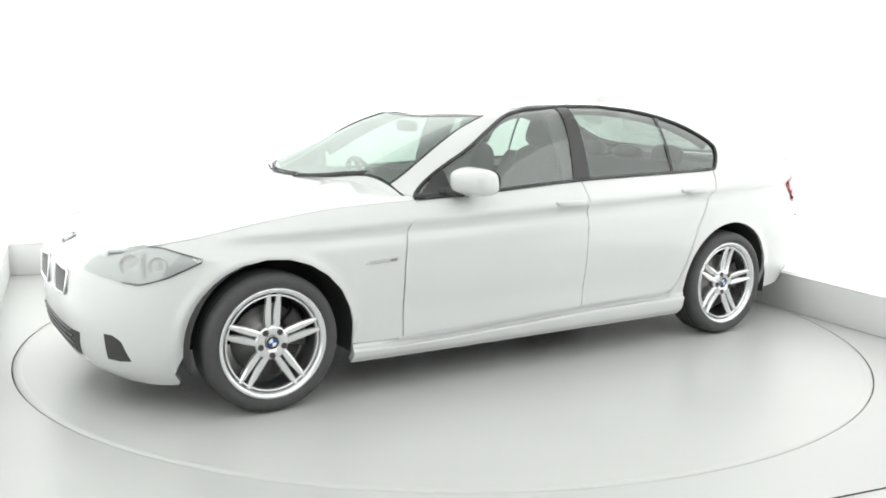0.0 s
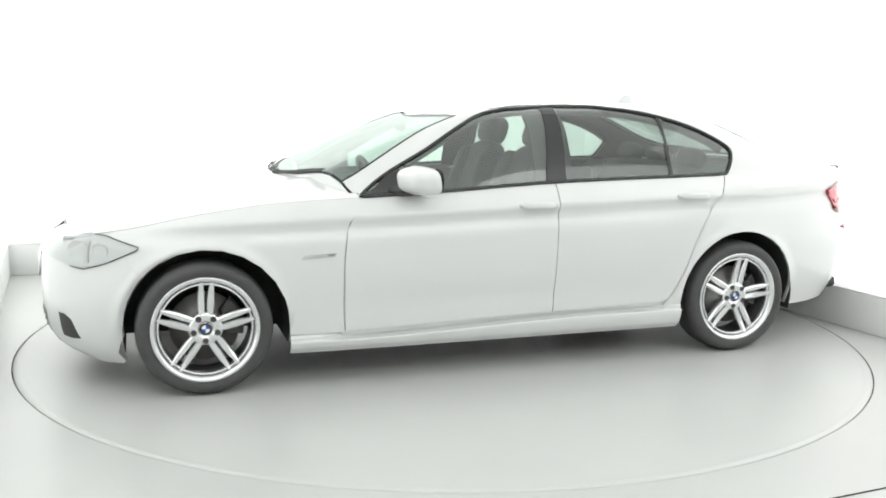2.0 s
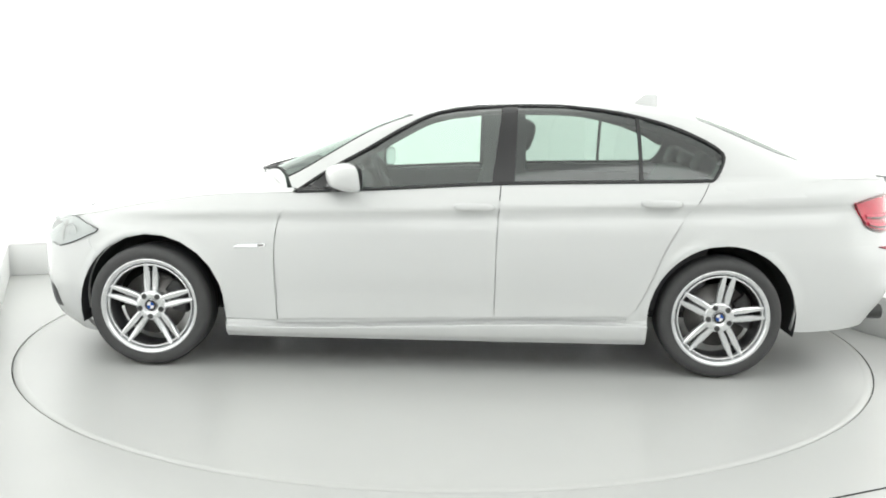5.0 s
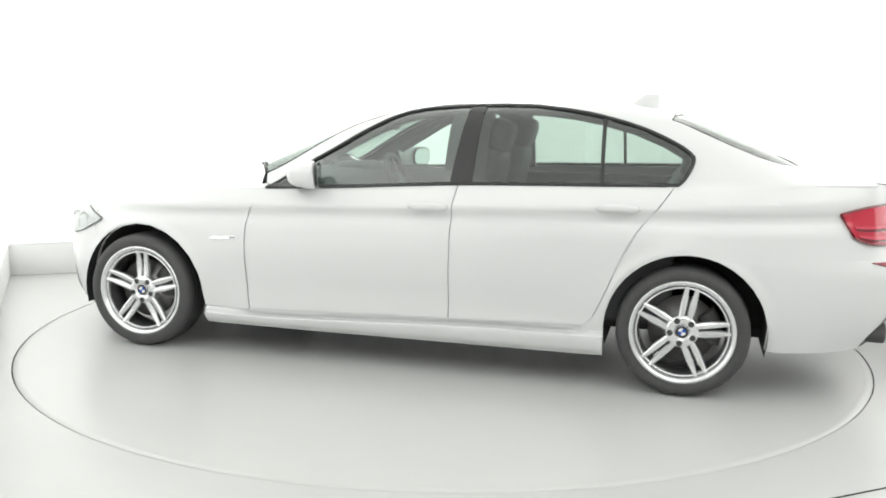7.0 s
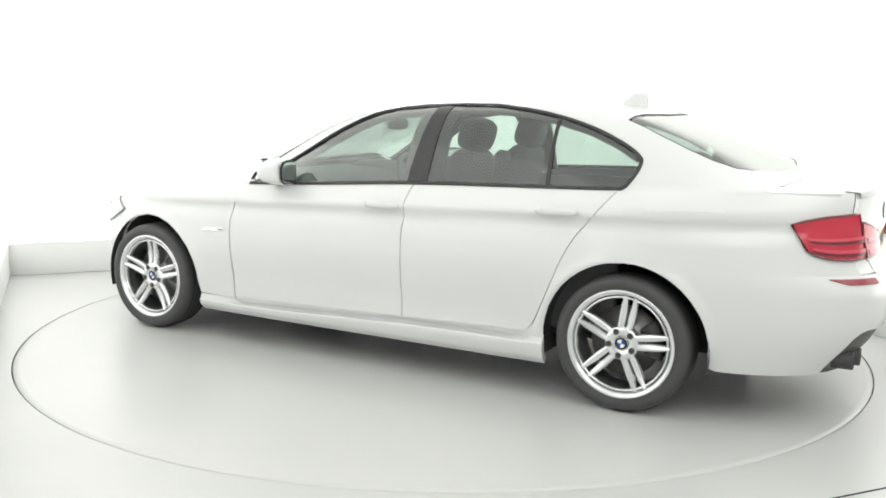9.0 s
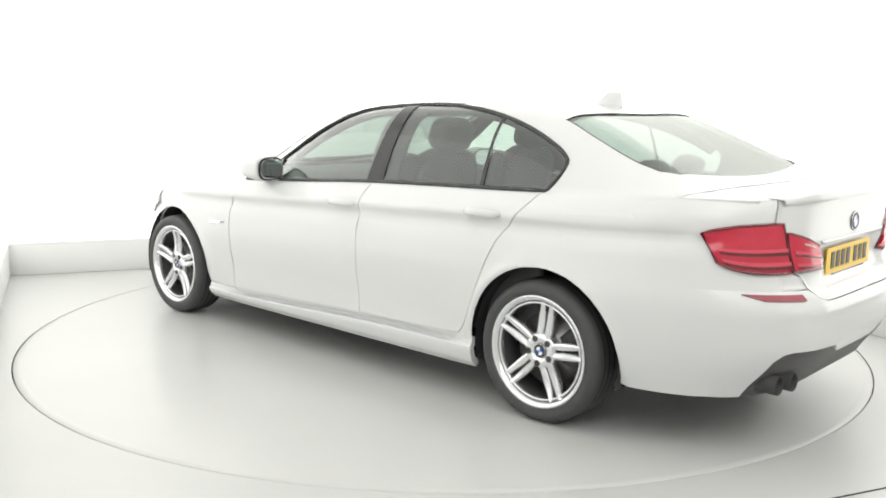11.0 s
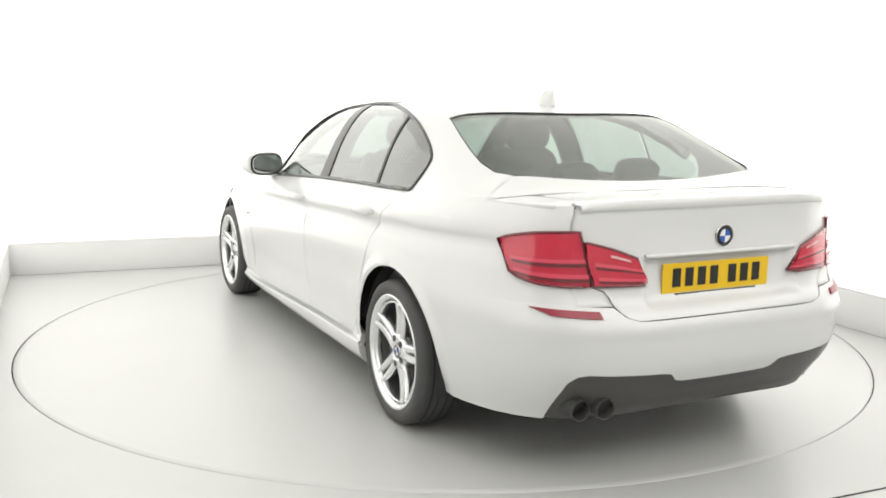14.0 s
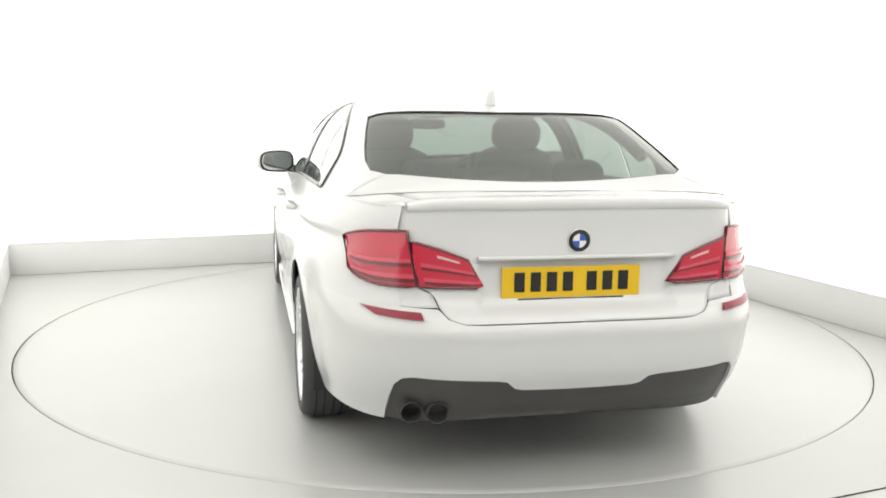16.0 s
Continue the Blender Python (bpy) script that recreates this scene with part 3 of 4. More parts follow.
    bmesh.ops.transform(bm, matrix=tilt, verts=bm.verts)
    part("mirror_cap", bm, PAINT, mirror)
    bm = bmesh.new()
    rounded(bm, (-0.055, 0, 0.0), (0.012, 0.225, 0.134), 2.9, 28, 10)
    bmesh.ops.transform(bm, matrix=tilt, verts=bm.verts)
    part("mirror_rim", bm, TRIM, mirror)
    bm = bmesh.new()
    rounded(bm, (-0.062, 0, 0.0), (0.004, 0.200, 0.112), 2.9, 28, 10)
    bmesh.ops.transform(bm, matrix=tilt, verts=bm.verts)
    part("mirror_glass", bm, MIRROR, mirror, "silvered mirror glass")
    # headlamp
    lamp_low = F(*line((0.47, 0.655), (0.63, 0.630), n=6)) + S(*line((2.09, 0.620), (2.02, 0.607), (1.92, 0.637), (1.782, 0.700), n=6))
    lamp_high = F(*line((0.50, 0.706), (0.63, 0.732), n=6)) + S(*line((2.07, 0.750), (2.01, 0.762), (1.93, 0.757), (1.775, 0.712), n=6))
    head = panel("headlight", body, [lamp_low, lamp_high], LAMP_GREY, car, "clear swept-back headlight with a dark rim", nv=8, off=0.004, flange=0.01, side=side)
    bm = bmesh.new()
    P, N = skin(bmesh.new(), body, [lamp_low, lamp_high], 1, 0.007, 0)
    tube(bm, [p * Vector((1, side, 1)) for p in P[0][8:] + P[1][::-1][:-4]], 0.0036, 6)
    part("headlight_rim", bm, TRIM, head)
    for x, r in ((2.05, 0.050), (1.95, 0.042)):
        z = 0.69
        p = body(sx(x, z), z)
        n = Vector((0.45, 0.89, 0.05))
        bm = bmesh.new()
        m = Matrix.Translation(p * Vector((1, side, 1)) + Vector((0, 0.004 * side, 0))) @ (n * Vector((1, side, 1))).to_track_quat("Y", "Z").to_matrix().to_4x4()
        lathe(bm, [(r, 0.0), (r, 0.005), (r - 0.006, 0.006), (r - 0.010, 0.003), (r * 0.5, 0.005), (0.001, 0.007)], 32, "Y", m)
        part("lamp_ring", bm, LAMP_GREY, head)
    bm = bmesh.new()
    skin(bm, body, [S(*line((2.008, 0.640), (1.994, 0.640), n=2)), S(*line((2.008, 0.735), (1.994, 0.735), n=2))], 4, 0.008, 0.006, side)
    part("lamp_rib", bm, STEEL, head)
    panel("headlight_lens", body, [lamp_low, lamp_high], LENS, head, nv=6, off=0.018, flange=0.012, side=side)
    # lower air intake beside the fog lamp
    lo = S(*line((2.130, 0.262), (2.090, 0.255), (2.050, 0.258), n=4))
    hi = S(*line((2.148, 0.380), (2.120, 0.376), (2.090, 0.350), n=4))
    bm = bmesh.new()
    skin(bm, body, [lo, hi], 5, 0.003, 0.012, side)
    scoop = part("side_intake", bm, PLASTIC, car, "black side air intake")
    # tail lamp in two pieces
    def sweep(a, b, sag, n=9):
        """Places spread evenly round the corner from the flank place a to the tail place b, bowed by sag in height."""
        (s0, z0), (s1, z1) = S(a)[0], R(b)[0]
        return [(s0 + (s1 - s0) * k / n, z0 + (z1 - z0) * k / n + sag * math.sin(math.pi * (k / n) ** 0.7)) for k in range(n + 1)]
    outer_low = sweep((-2.235, 0.806), (0.560, 0.767), -0.020)
    outer_high = sweep((-2.168, 0.918), (0.588, 0.960), 0.010)
    tl = panel("tail_light", body, [outer_low, outer_high], RED, car, "red L-shaped tail light with a dark rim", nv=8, off=0.008, flange=0.02, side=side)
    inner_low = R(*line((0.552, 0.769), (0.345, 0.766), n=10))
    inner_high = R(*line((0.576, 0.924), (0.48, 0.897), (0.395, 0.864), n=5))
    panel("lid_lamp", body, [inner_low, inner_high], RED, tl, nv=6, off=0.012, flange=0.02, side=side)
    for lo_c, hi_c in ((outer_low, outer_high), (inner_low, inner_high)):
        bm = bmesh.new()
        P, N = skin(bmesh.new(), body, [lo_c, hi_c], 1, 0.009, 0)
        tube(bm, [p * Vector((1, side, 1)) for p in P[0] + P[1][::-1]], 0.0058, 6, closed=True)
        part("lamp_rim", bm, RED_DARK, tl)
    for lo_c, hi_c, k0, k1 in ((outer_low, outer_high, 0.15, 0.23), (outer_low, outer_high, 0.43, 0.50), (inner_low, inner_high, 0.13, 0.22), (inner_low, inner_high, 0.47, 0.56)):
        mixc = lambda k: [tuple(p[i] + (q[i] - p[i]) * k for i in (0, 1)) for p, q in zip(lo_c, hi_c)]
        bm = bmesh.new()
        skin(bm, body, [mixc(k0)[1:], mixc(k1)[1:]], 2, 0.0145, 0.003, side)
        part("light_band", bm, RED_LIGHT, tl)
        bm = bmesh.new()
        skin(bm, body, [mixc(k0 - 0.07)[1:], mixc(k0 - 0.01)[1:]], 1, 0.0135, 0.003, side)
        part("lamp_divider", bm, RED_DARK, tl)
    bm = bmesh.new()
    mixc = lambda k: [tuple(p[i] + (q[i] - p[i]) * k for i in (0, 1)) for p, q in zip(inner_low, inner_high)]
    skin(bm, body, [mixc(0.76)[4:-2], mixc(0.83)[4:-2]], 2, 0.0150, 0.003, side)
    part("reversing_lamp", bm, PALE_LENS, tl, "pale reversing lamp strip")
    # rear reflector
    bm = bmesh.new()
    lo, hi = R(*line((0.69, 0.665), (0.545, 0.660), n=8)), R(*line((0.735, 0.688), (0.552, 0.682), n=8))
    skin(bm, body, [lo, hi], 2, 0.008, 0.012, side)
    part("bumper_reflector", bm, RED_MUTED, car, "narrow red bumper reflector")


for _side in (1, -1):
    build_side(_side)

# bonnet, cowl, boot deck, roof
bm = bmesh.new()
qs = [-0.93 + 1.86 * i / 40 for i in range(41)]
rear_x = lambda q: 1.035 - 0.305 * abs(q) ** 2
rows = [[(rear_x(q) + (2.11 - rear_x(q)) * j / 24, q) for q in qs] for j in range(25)]
skin(bm, top, rows, 1, 0, 0.012)
bonnet = part("bonnet", bm, PAINT, car)
for side in (1, -1):
    bm = bmesh.new()
    skin(bm, top, [[(0.735 + (2.11 - 0.735) * i / 30, q) for i in range(31)] for q in (0.9318, 0.966, 1.0)], 2, 0, 0.012, side)
    part("fender_top", bm, PAINT, car)


def nose_blend(k, q):
    a = top(2.11, q)
    y = abs(a.y)
    b = body(sy(y, 0.715), 0.715)
    b.y = a.y
    return a.lerp(b, k) + Vector((0, 0, 0.006 * math.sin(math.pi * k)))


bm = bmesh.new()
skin(bm, nose_blend, [[(k, -1 + 2 * i / 40) for i in range(41)] for k in (0, 0.25, 0.5, 0.75, 1)], 1, 0, 0)
part("bonnet_lip", bm, PAINT, bonnet)

WS_EDGE = [(0.785, 0.713), (0.62, 0.675), (0.42, 0.633), (0.25, 0.595), (0.13, 0.563)]
RW_EDGE = [(-1.378, 0.604), (-1.53, 0.635), (-1.68, 0.660), (-1.80, 0.672), (-1.90, 0.664), (-1.965, 0.610)]
def roof_shell(off, flange):
    """Pillars and roof between the windows; set in, the same shape is the lining."""
    bm = bmesh.new()
    for side in (1, -1):
        e = line(*WS_EDGE, n=5)
        lo = [(DLO_F(z), vz(DLO_F(z), z)) for z in [0.934 + (1.352 - 0.934) * i / (len(e) - 1) for i in range(len(e))]]
        skin(bm, cabin, [lo, [(x, vy(x, y)) for x, y in e]], 6, off, flange, side)
        n = 40
        x0, x1 = lo[-1][0], -1.17
        lo = [lo[-1]] + [(x, vz(x, 1.3925 if -0.62 < x < -0.45 else (float(np.interp(-x, [-DLO_F(z) for z in _ZF], _ZF)) if x >= -0.45 else float(np.interp(x, [DLO_R(z) for z in _ZR], _ZR)))))
                          for _ZF, _ZR in [([1.30 + 0.091 * k / 40 for k in range(41)], [1.391 - 0.20 * k / 60 for k in range(61)][::-1])] for x in [x0 + (x1 - x0) * i / n for i in range(1, n + 1)]]
        a, b = e[-1], RW_EDGE[0]
        hi0 = [(a[0] + (b[0] - a[0]) * i / n, vy(a[0] + (b[0] - a[0]) * i / n, a[1] + (b[1] - a[1]) * i / n)) for i in range(n + 1)]
        hi1 = [(0.225 + (-1.425 - 0.225) * i / n, 1.0) for i in range(n + 1)]
        skin(bm, cabin, [lo, hi0, hi1], 6, off, flange, side)
        e = line(*RW_EDGE, n=6)
        m = len(e)
        dl = [lo[-1]] + [(DLO_R(z), vz(DLO_R(z), z)) for z in [1.312 - (1.312 - 1.02) * i / 19 for i in range(1, 20)]]
        belt = [(-1.43 - 0.62 * i / (m - len(dl) - 1), 0.0) for i in range(m - len(dl))]
        skin(bm, pillar, [dl + belt, [(x, vy(x, y)) for x, y in e]], 8, off, flange, side)
        if off > 0:
            skin(bm, pillar, [[(x, -0.25 * k / 8) for x, v in belt] for k in range(9)], 1, off, 0, side)
        if off > 0:
            def apron(k, u):
                xu = RW_EDGE[-1][0] + (-2.05 - RW_EDGE[-1][0]) * (1 - (1 - u) ** 2)
                p = cabin(xu, vy(xu, RW_EDGE[-1][1] * (1 - u)))
                xl = -2.05 - 0.10 * math.sin(math.pi / 2 * min(1, max(0, u)))
                q = top(xl, min(1, 1 - u))
                r = p.lerp(q, k)
                r.z = q.z + (p.z - q.z) * max(0, 1 - k) ** (1 + 0.4 * min(1, max(0, u) / 0.3)) + off - (0.004 if u < 0 else 0)
                return r
            skin(bm, apron, [[(k / 5, i / 14) for i in range(-2, 15)] for k in range(6)], 1, 0, 0, side)
    bmesh.ops.remove_doubles(bm, verts=bm.verts, dist=0.0004)
    return bm


roof = part("roof", roof_shell(0.002, 0), PAINT, car)
part("roof_lining", roof_shell(-0.022, 0), LINER, car, "anthracite roof and pillar lining")


def screen(name, edge, mid0, mid1, mat, label, edge_mat, seal, head, n=14):
    """A curved screen: each row runs from a side edge (x, y) to the middle, whose x goes from mid0 to mid1."""
    E = line(*edge, n=4)
    rows = []
    for k, (xe, ye) in enumerate(E):
        t = (xe - E[0][0]) / (E[-1][0] - E[0][0])
        xm = mid0 + (mid1 - mid0) * t
        rows.append([(x, vy(x, y)) for x, y in [(xe + (xm - xe) * (1 - (1 - j / n) ** 2), ye * (1 - j / n)) for j in range(n + 1)]])
    bm = bmesh.new()
    for side in (1, -1):
        skin(bm, cabin, rows, 1, -0.003, 0, side)
    bmesh.ops.remove_doubles(bm, verts=bm.verts, dist=0.0005)
    ob = part(name, bm, mat, car, label)
    loop = []
    for side in (1, -1):
        f = Vector((1, side, 1))
        loop.append([cabin(*p) * f for p in rows[0][::-1]] + [cabin(*r[0]) * f for r in rows[1:-1]] + [cabin(*p) * f for p in rows[-1]])
    for side, run in zip((1, -1), loop):
        bm = bmesh.new()
        tube(bm, run[n:-n], seal, 6)
        part("screen_side_seal", bm, edge_mat, ob)
    bm = bmesh.new()
    tube(bm, loop[0][:n + 1][::-1] + loop[1][1:n + 1], seal * 0.6, 6)
    part("screen_lower_seal" if head else "screen_upper_seal", bm, edge_mat, ob)
    bm = bmesh.new()
    tube(bm, loop[0][-n - 1:] + loop[1][-n - 1:-1][::-1], seal * 0.6, 6)
    part("screen_upper_seal" if head else "screen_lower_seal", bm, PAINT if head else edge_mat, ob)
    return ob


screen("windscreen", WS_EDGE, 1.02, 0.222, PANE_SCREEN, "raked windscreen", TRIM, 0.0062, True)
screen("rear_window", RW_EDGE, -1.43, -2.05, PANE_REAR, "raked rear window", TRIM, 0.0035, False)


def screen_foot(y):
    """Place at the windscreen's lower edge, y from the middle."""
    k = abs(y) / 0.713
    x = 0.785 + 0.235 * (1 - k * k)
    p = cabin(x, vy(x, abs(y)))
    return Vector((p.x, y, p.z))


# bonnet's rising rear edge, a black cowl line and the wipers along the screen's foot
def rear_rise(k, q):
    a = top(rear_x(q) + 0.004, q)
    y = math.copysign(min(abs(a.y), 0.70), q)
    b = screen_foot(y) + Vector((0.014, 0, -0.007))
    return a.lerp(b, k) + Vector((0, 0, 0.004 * math.sin(math.pi * k)))


bm = bmesh.new()
skin(bm, rear_rise, [[(k / 4, q) for q in qs] for k in range(5)], 1, 0, 0)
part("bonnet_rear_edge", bm, PAINT, bonnet)
bm = bmesh.new()
tube(bm, [screen_foot(-0.66 + 1.32 * i / 24) + Vector((0.006, 0, -0.004)) for i in range(25)], 0.005, 6)
part("cowl", bm, PLASTIC, car, "black windscreen cowl")
for y0, y1 in ((0.12, 0.60), (-0.42, 0.10)):
    wiper = new("wiper")
    wiper.parent = car
    wiper["label"] = "black wiper resting on the windscreen"
    bm = bmesh.new()
    tube(bm, [screen_foot(y0 + (y1 - y0) * t) + Vector((0.036 - 0.02 * t, 0, 0.002 + 0.006 * t)) for t in (0, 0.25, 0.5, 0.75, 1)], 0.006, 6)
    part("wiper_arm", bm, PLASTIC, wiper)
    bm = bmesh.new()
    tube(bm, [screen_foot(y0 + (y1 - y0) * t) + Vector((0.012 - 0.012 * t, 0, 0.010 + 0.006 * t)) for t in (0, 0.25, 0.5, 0.75, 1)], 0.005, 6)
    part("wiper_blade", bm, RUBBER, wiper)

# boot lid: rear face and deck
bm = bmesh.new()
zs = [0.650, 0.656, 0.665, 0.68, 0.69, 0.70, 0.71, 0.73, 0.75, 0.775, 0.80, 0.83, 0.845, 0.855, 0.862, 0.87, 0.90, 0.94, 0.98, 1.01, 1.03, 1.044]
for side in (1, -1):
    skin(bm, body, [R(*[(lid_half(z) * (1 - i / 30), z) for i in range(31)]) for z in zs], 1, 0, 0.014, side)
rows = [[(-1.96 + (-2.34 + 1.96) * j / 6 - 0.03 * (1 - abs(q)) * (1 - j / 6), q * 0.79) for q in [-1 + i / 15 for i in range(31)]] for j in range(7)]
skin(bm, top, rows, 1, 0, 0.01)


def tail_blend(k, q):
    a = top(-2.34, q * 0.79)
    y = abs(q) * 0.6293
    b = body(sy(y, 1.044, True), 1.044)
    b.y = math.copysign(b.y, q)
    return a.lerp(b, k) + Vector((0, 0, 0.004 * math.sin(math.pi * k)))


skin(bm, tail_blend, [[(k / 6, -1 + i / 20) for i in range(41)] for k in range(7)], 1, 0, 0)
bmesh.ops.remove_doubles(bm, verts=bm.verts, dist=0.0005)
boot = part("boot_lid", bm, PAINT, car)
for side in (1, -1):
    bm = bmesh.new()
    skin(bm, top, [[(-1.96 - 0.38 * i / 8, q) for i in range(9)] for q in (0.795, 0.89, 1.0)], 2, 0, 0.01, side)

    def corner(k, q):
        a = top(-2.34, q)
        z = 1.044
        y = 0.6333 + (q - 0.795) / 0.205 * (rim_y(-2.34) - 0.6333)
        b = body(sy(y, z, True), z)
        return a.lerp(b, k)
    skin(bm, corner, [[(k / 4, 0.795 + 0.205 * i / 6) for i in range(7)] for k in range(5)], 1, 0, 0, side)
    part("quarter_top", bm, PAINT, car)
# lip spoiler on the boot lid
bm = bmesh.new()
rows = []
for i in range(41):
    q = -1 + i / 20
    y = abs(q) * 0.618
    b = body(sy(y, 1.04, True), 1.04)
    h = 0.030 * (1 - abs(q) ** 6)
    x, yy = b.x, math.copysign(b.y, q)
    d = 0.010 * abs(q) ** 6
    rows.append([bm.verts.new(p) for p in ((x + 0.12, yy, 1.058 - d), (x + 0.05, yy, 1.064 + h * 0.5 - d), (x - 0.006, yy, 1.060 + h * 0.6 - d), (x - 0.014, yy, 1.055 + h * 0.6 - d), (x - 0.012, yy, 1.037 + h * 0.2 - d), (x + 0.030, yy, 1.018 - d))])
for a, b in zip(rows, rows[1:]):
    for k in range(5):
        bm.faces.new((a[k], a[k + 1], b[k + 1], b[k]))
part("lip_spoiler", bm, PAINT, boot)
# handle bar over the plate
bm = bmesh.new()
pts = [body(sy(abs(y), 0.868, True), 0.868) * Vector((1, 1 if y >= 0 else -1, 1)) + Vector((-0.004, 0, 0)) for y in [-0.37 + 0.74 * i / 24 for i in range(25)]]
tube(bm, pts, 0.008, 8)
part("boot_handle_bar", bm, PAINT, boot)

# bumpers
bm = bmesh.new()
for side in (1, -1):
    a = [arch(HUBS[1], d) for d in (112, 122, 132, 142, 152, 162, 172)]
    low = S(*a) + S((-1.872, 0.252), (-1.91, 0.241), (-2.0, 0.240), (-2.1, 0.242), (-2.15, 0.243)) + R((0.735, 0.246), (0.70, 0.248), (0.650, 0.252), (0.646, 0.36), (0.635, 0.42), (0.612, 0.448), (0.58, 0.456), (0.45, 0.450), (0.30, 0.442), (0.26, 0.436), (0.23, 0.408), (0.20, 0.400), (0.10, 0.397), (0.0, 0.396))
    hi = S((-1.645, 0.6765), (-1.70, 0.6765), (-1.76, 0.678), (-1.82, 0.681), (-1.88, 0.6835), (-1.92, 0.6853), (-1.96, 0.687), (-2.0, 0.689), (-2.05, 0.691), (-2.1, 0.6935), (-2.16, 0.6965), (-2.22, 0.6992)) + R((0.735, 0.6992), (0.70, 0.6992), (0.68, 0.6992), (0.66, 0.6992), (0.64, 0.6992), (0.615, 0.6992), (0.58, 0.6992), (0.495, 0.695), (0.465, 0.665), (0.41, 0.648), (0.35, 0.646), (0.25, 0.646), (0.12, 0.646), (0.0, 0.646))
    low, hi = low[:len(hi)], hi[:len(low)]
    low = [q for p in zip(low, low[1:]) for q in line(*p, n=2)[:-1]] + [low[-1]]
    hi = [q for p in zip(hi, hi[1:]) for q in line(*p, n=2)[:-1]] + [hi[-1]]
    skin(bm, body, [low, hi], 14, 0.0004, 0.02, side)
bmesh.ops.remove_doubles(bm, verts=[v for v in bm.verts if abs(v.co.y) < 0.002], dist=0.0005)
bumper = part("rear_bumper", bm, PAINT, car)
bm = bmesh.new()
for side in (1, -1):
    lo = R((0.672, 0.250), (0.60, 0.246), (0.45, 0.252), (0.3, 0.258), (0.2, 0.26), (0.1, 0.26), (0.0, 0.26))
    hi = R((0.672, 0.43), (0.60, 0.47), (0.45, 0.46), (0.3, 0.455), (0.2, 0.42), (0.1, 0.41), (0.0, 0.41))
    lo, hi = [[q for p in zip(c, c[1:]) for q in line(*p, n=4)[:-1]] + [c[-1]] for c in (lo, hi)]
    skin(bm, body, [lo, hi], 6, -0.012, 0.10, side)
bmesh.ops.remove_doubles(bm, verts=bm.verts, dist=0.0005)
part("diffuser", bm, DIFFUSER, bumper, "dark grey rear diffuser")
for y in (0.592, 0.498):
    bm = bmesh.new()
    m = pose(-2.322 if y > 0.55 else -2.342, y, 0.310, 0, 0, 90)
    lathe(bm, [(0.030, -0.2), (0.040, -0.12), (0.040, 0.115), (0.0375, 0.120), (0.0345, 0.115), (0.0345, -0.1), (0.001, -0.12)], 32, "Y", m)
    part("exhaust_tailpipe", bm, IRON, car, "dark round exhaust tailpipe")
bm = bmesh.new()
for side in (1, -1):
    a = [arch(HUBS[0], d) for d in (42, 32, 22, 12, 4)]
    low = S(*a) + S((1.8555, 0.28), (1.858, 0.148), (1.870, 0.129), (1.93, 0.128), (1.98, 0.128)) + F((0.60, 0.132), (0.5, 0.135), (0.36, 0.14), (0.2, 0.145), (0.0, 0.148))
    hi = S((1.80, 0.600), (1.812, 0.610), (1.826, 0.63), (1.835, 0.70), (1.838, 0.788), (1.844, 0.788), (1.852, 0.787), (1.868, 0.783), (1.95, 0.768), (2.05, 0.751)) + F((0.62, 0.73), (0.5, 0.722), (0.36, 0.718), (0.2, 0.717), (0.0, 0.716))
    low, hi = [[q for p in zip(c, c[1:]) for q in line(*p, n=3)[:-1]] + [c[-1]] for c in (low, hi)]
    skin(bm, body, [low, hi], 16, 0.002, 0.02, side)
bmesh.ops.remove_doubles(bm, verts=[v for v in bm.verts if abs(v.co.y) < 0.002], dist=0.0005)
front_bumper = part("front_bumper", bm, PAINT, car)
# lower grille and kidney grilles
bm = bmesh.new()
for side in (1, -1):
    skin(bm, body, [F(*line((0.39, 0.245), (0.0, 0.238), n=8)), F(*line((0.43, 0.360), (0.0, 0.352), n=8))], 4, 0.004, 0.012, side)
lower = part("lower_grille", bm, PLASTIC, front_bumper, "black lower air intake grille")
bm = bmesh.new()
for z in (0.265, 0.295, 0.325, 0.35):
    tube(bm, [body(sy(abs(y), z), z) * Vector((1, 1 if y >= 0 else -1, 1)) + Vector((0.007, 0, 0)) for y in [-0.36 + 0.72 * i / 20 for i in range(21)]], 0.004, 6)
part("grille_mesh", bm, TRIM, lower)
for side in (1, -1):
    lo, hi = F(*line((0.300, 0.512), (0.090, 0.500), n=6)), F(*line((0.335, 0.622), (0.075, 0.634), n=6))
    bm = bmesh.new()
    skin(bm, body, [lo, hi], 5, 0.004, 0.01, side)
    kidney = part("kidney_grille", bm, GRILLE, car, "chrome-framed twin grille")
    P, N = skin(bmesh.new(), body, [lo, hi], 1, 0.008, 0)
    bm = bmesh.new()
    tube(bm, [p * Vector((1, side, 1)) for p in P[0] + P[1][::-1]], 0.008, 8, closed=True)
    part("grille_frame", bm, CHROME, kidney)
    for k in range(9):
        t = (k + 0.7) / 9.4
        a, b = [tuple(c[0][i] + (c[-1][i] - c[0][i]) * t for i in (0, 1)) for c in (lo, hi)]
        bm = bmesh.new()
        tube(bm, [(body(*tuple(a[i] + (b[i] - a[i]) * j / 4 for i in (0, 1))) + Vector((0.006, 0, 0))) * Vector((1, side, 1)) for j in range(5)], 0.003, 6)
        part("grille_slat", bm, GRILLE, kidney)

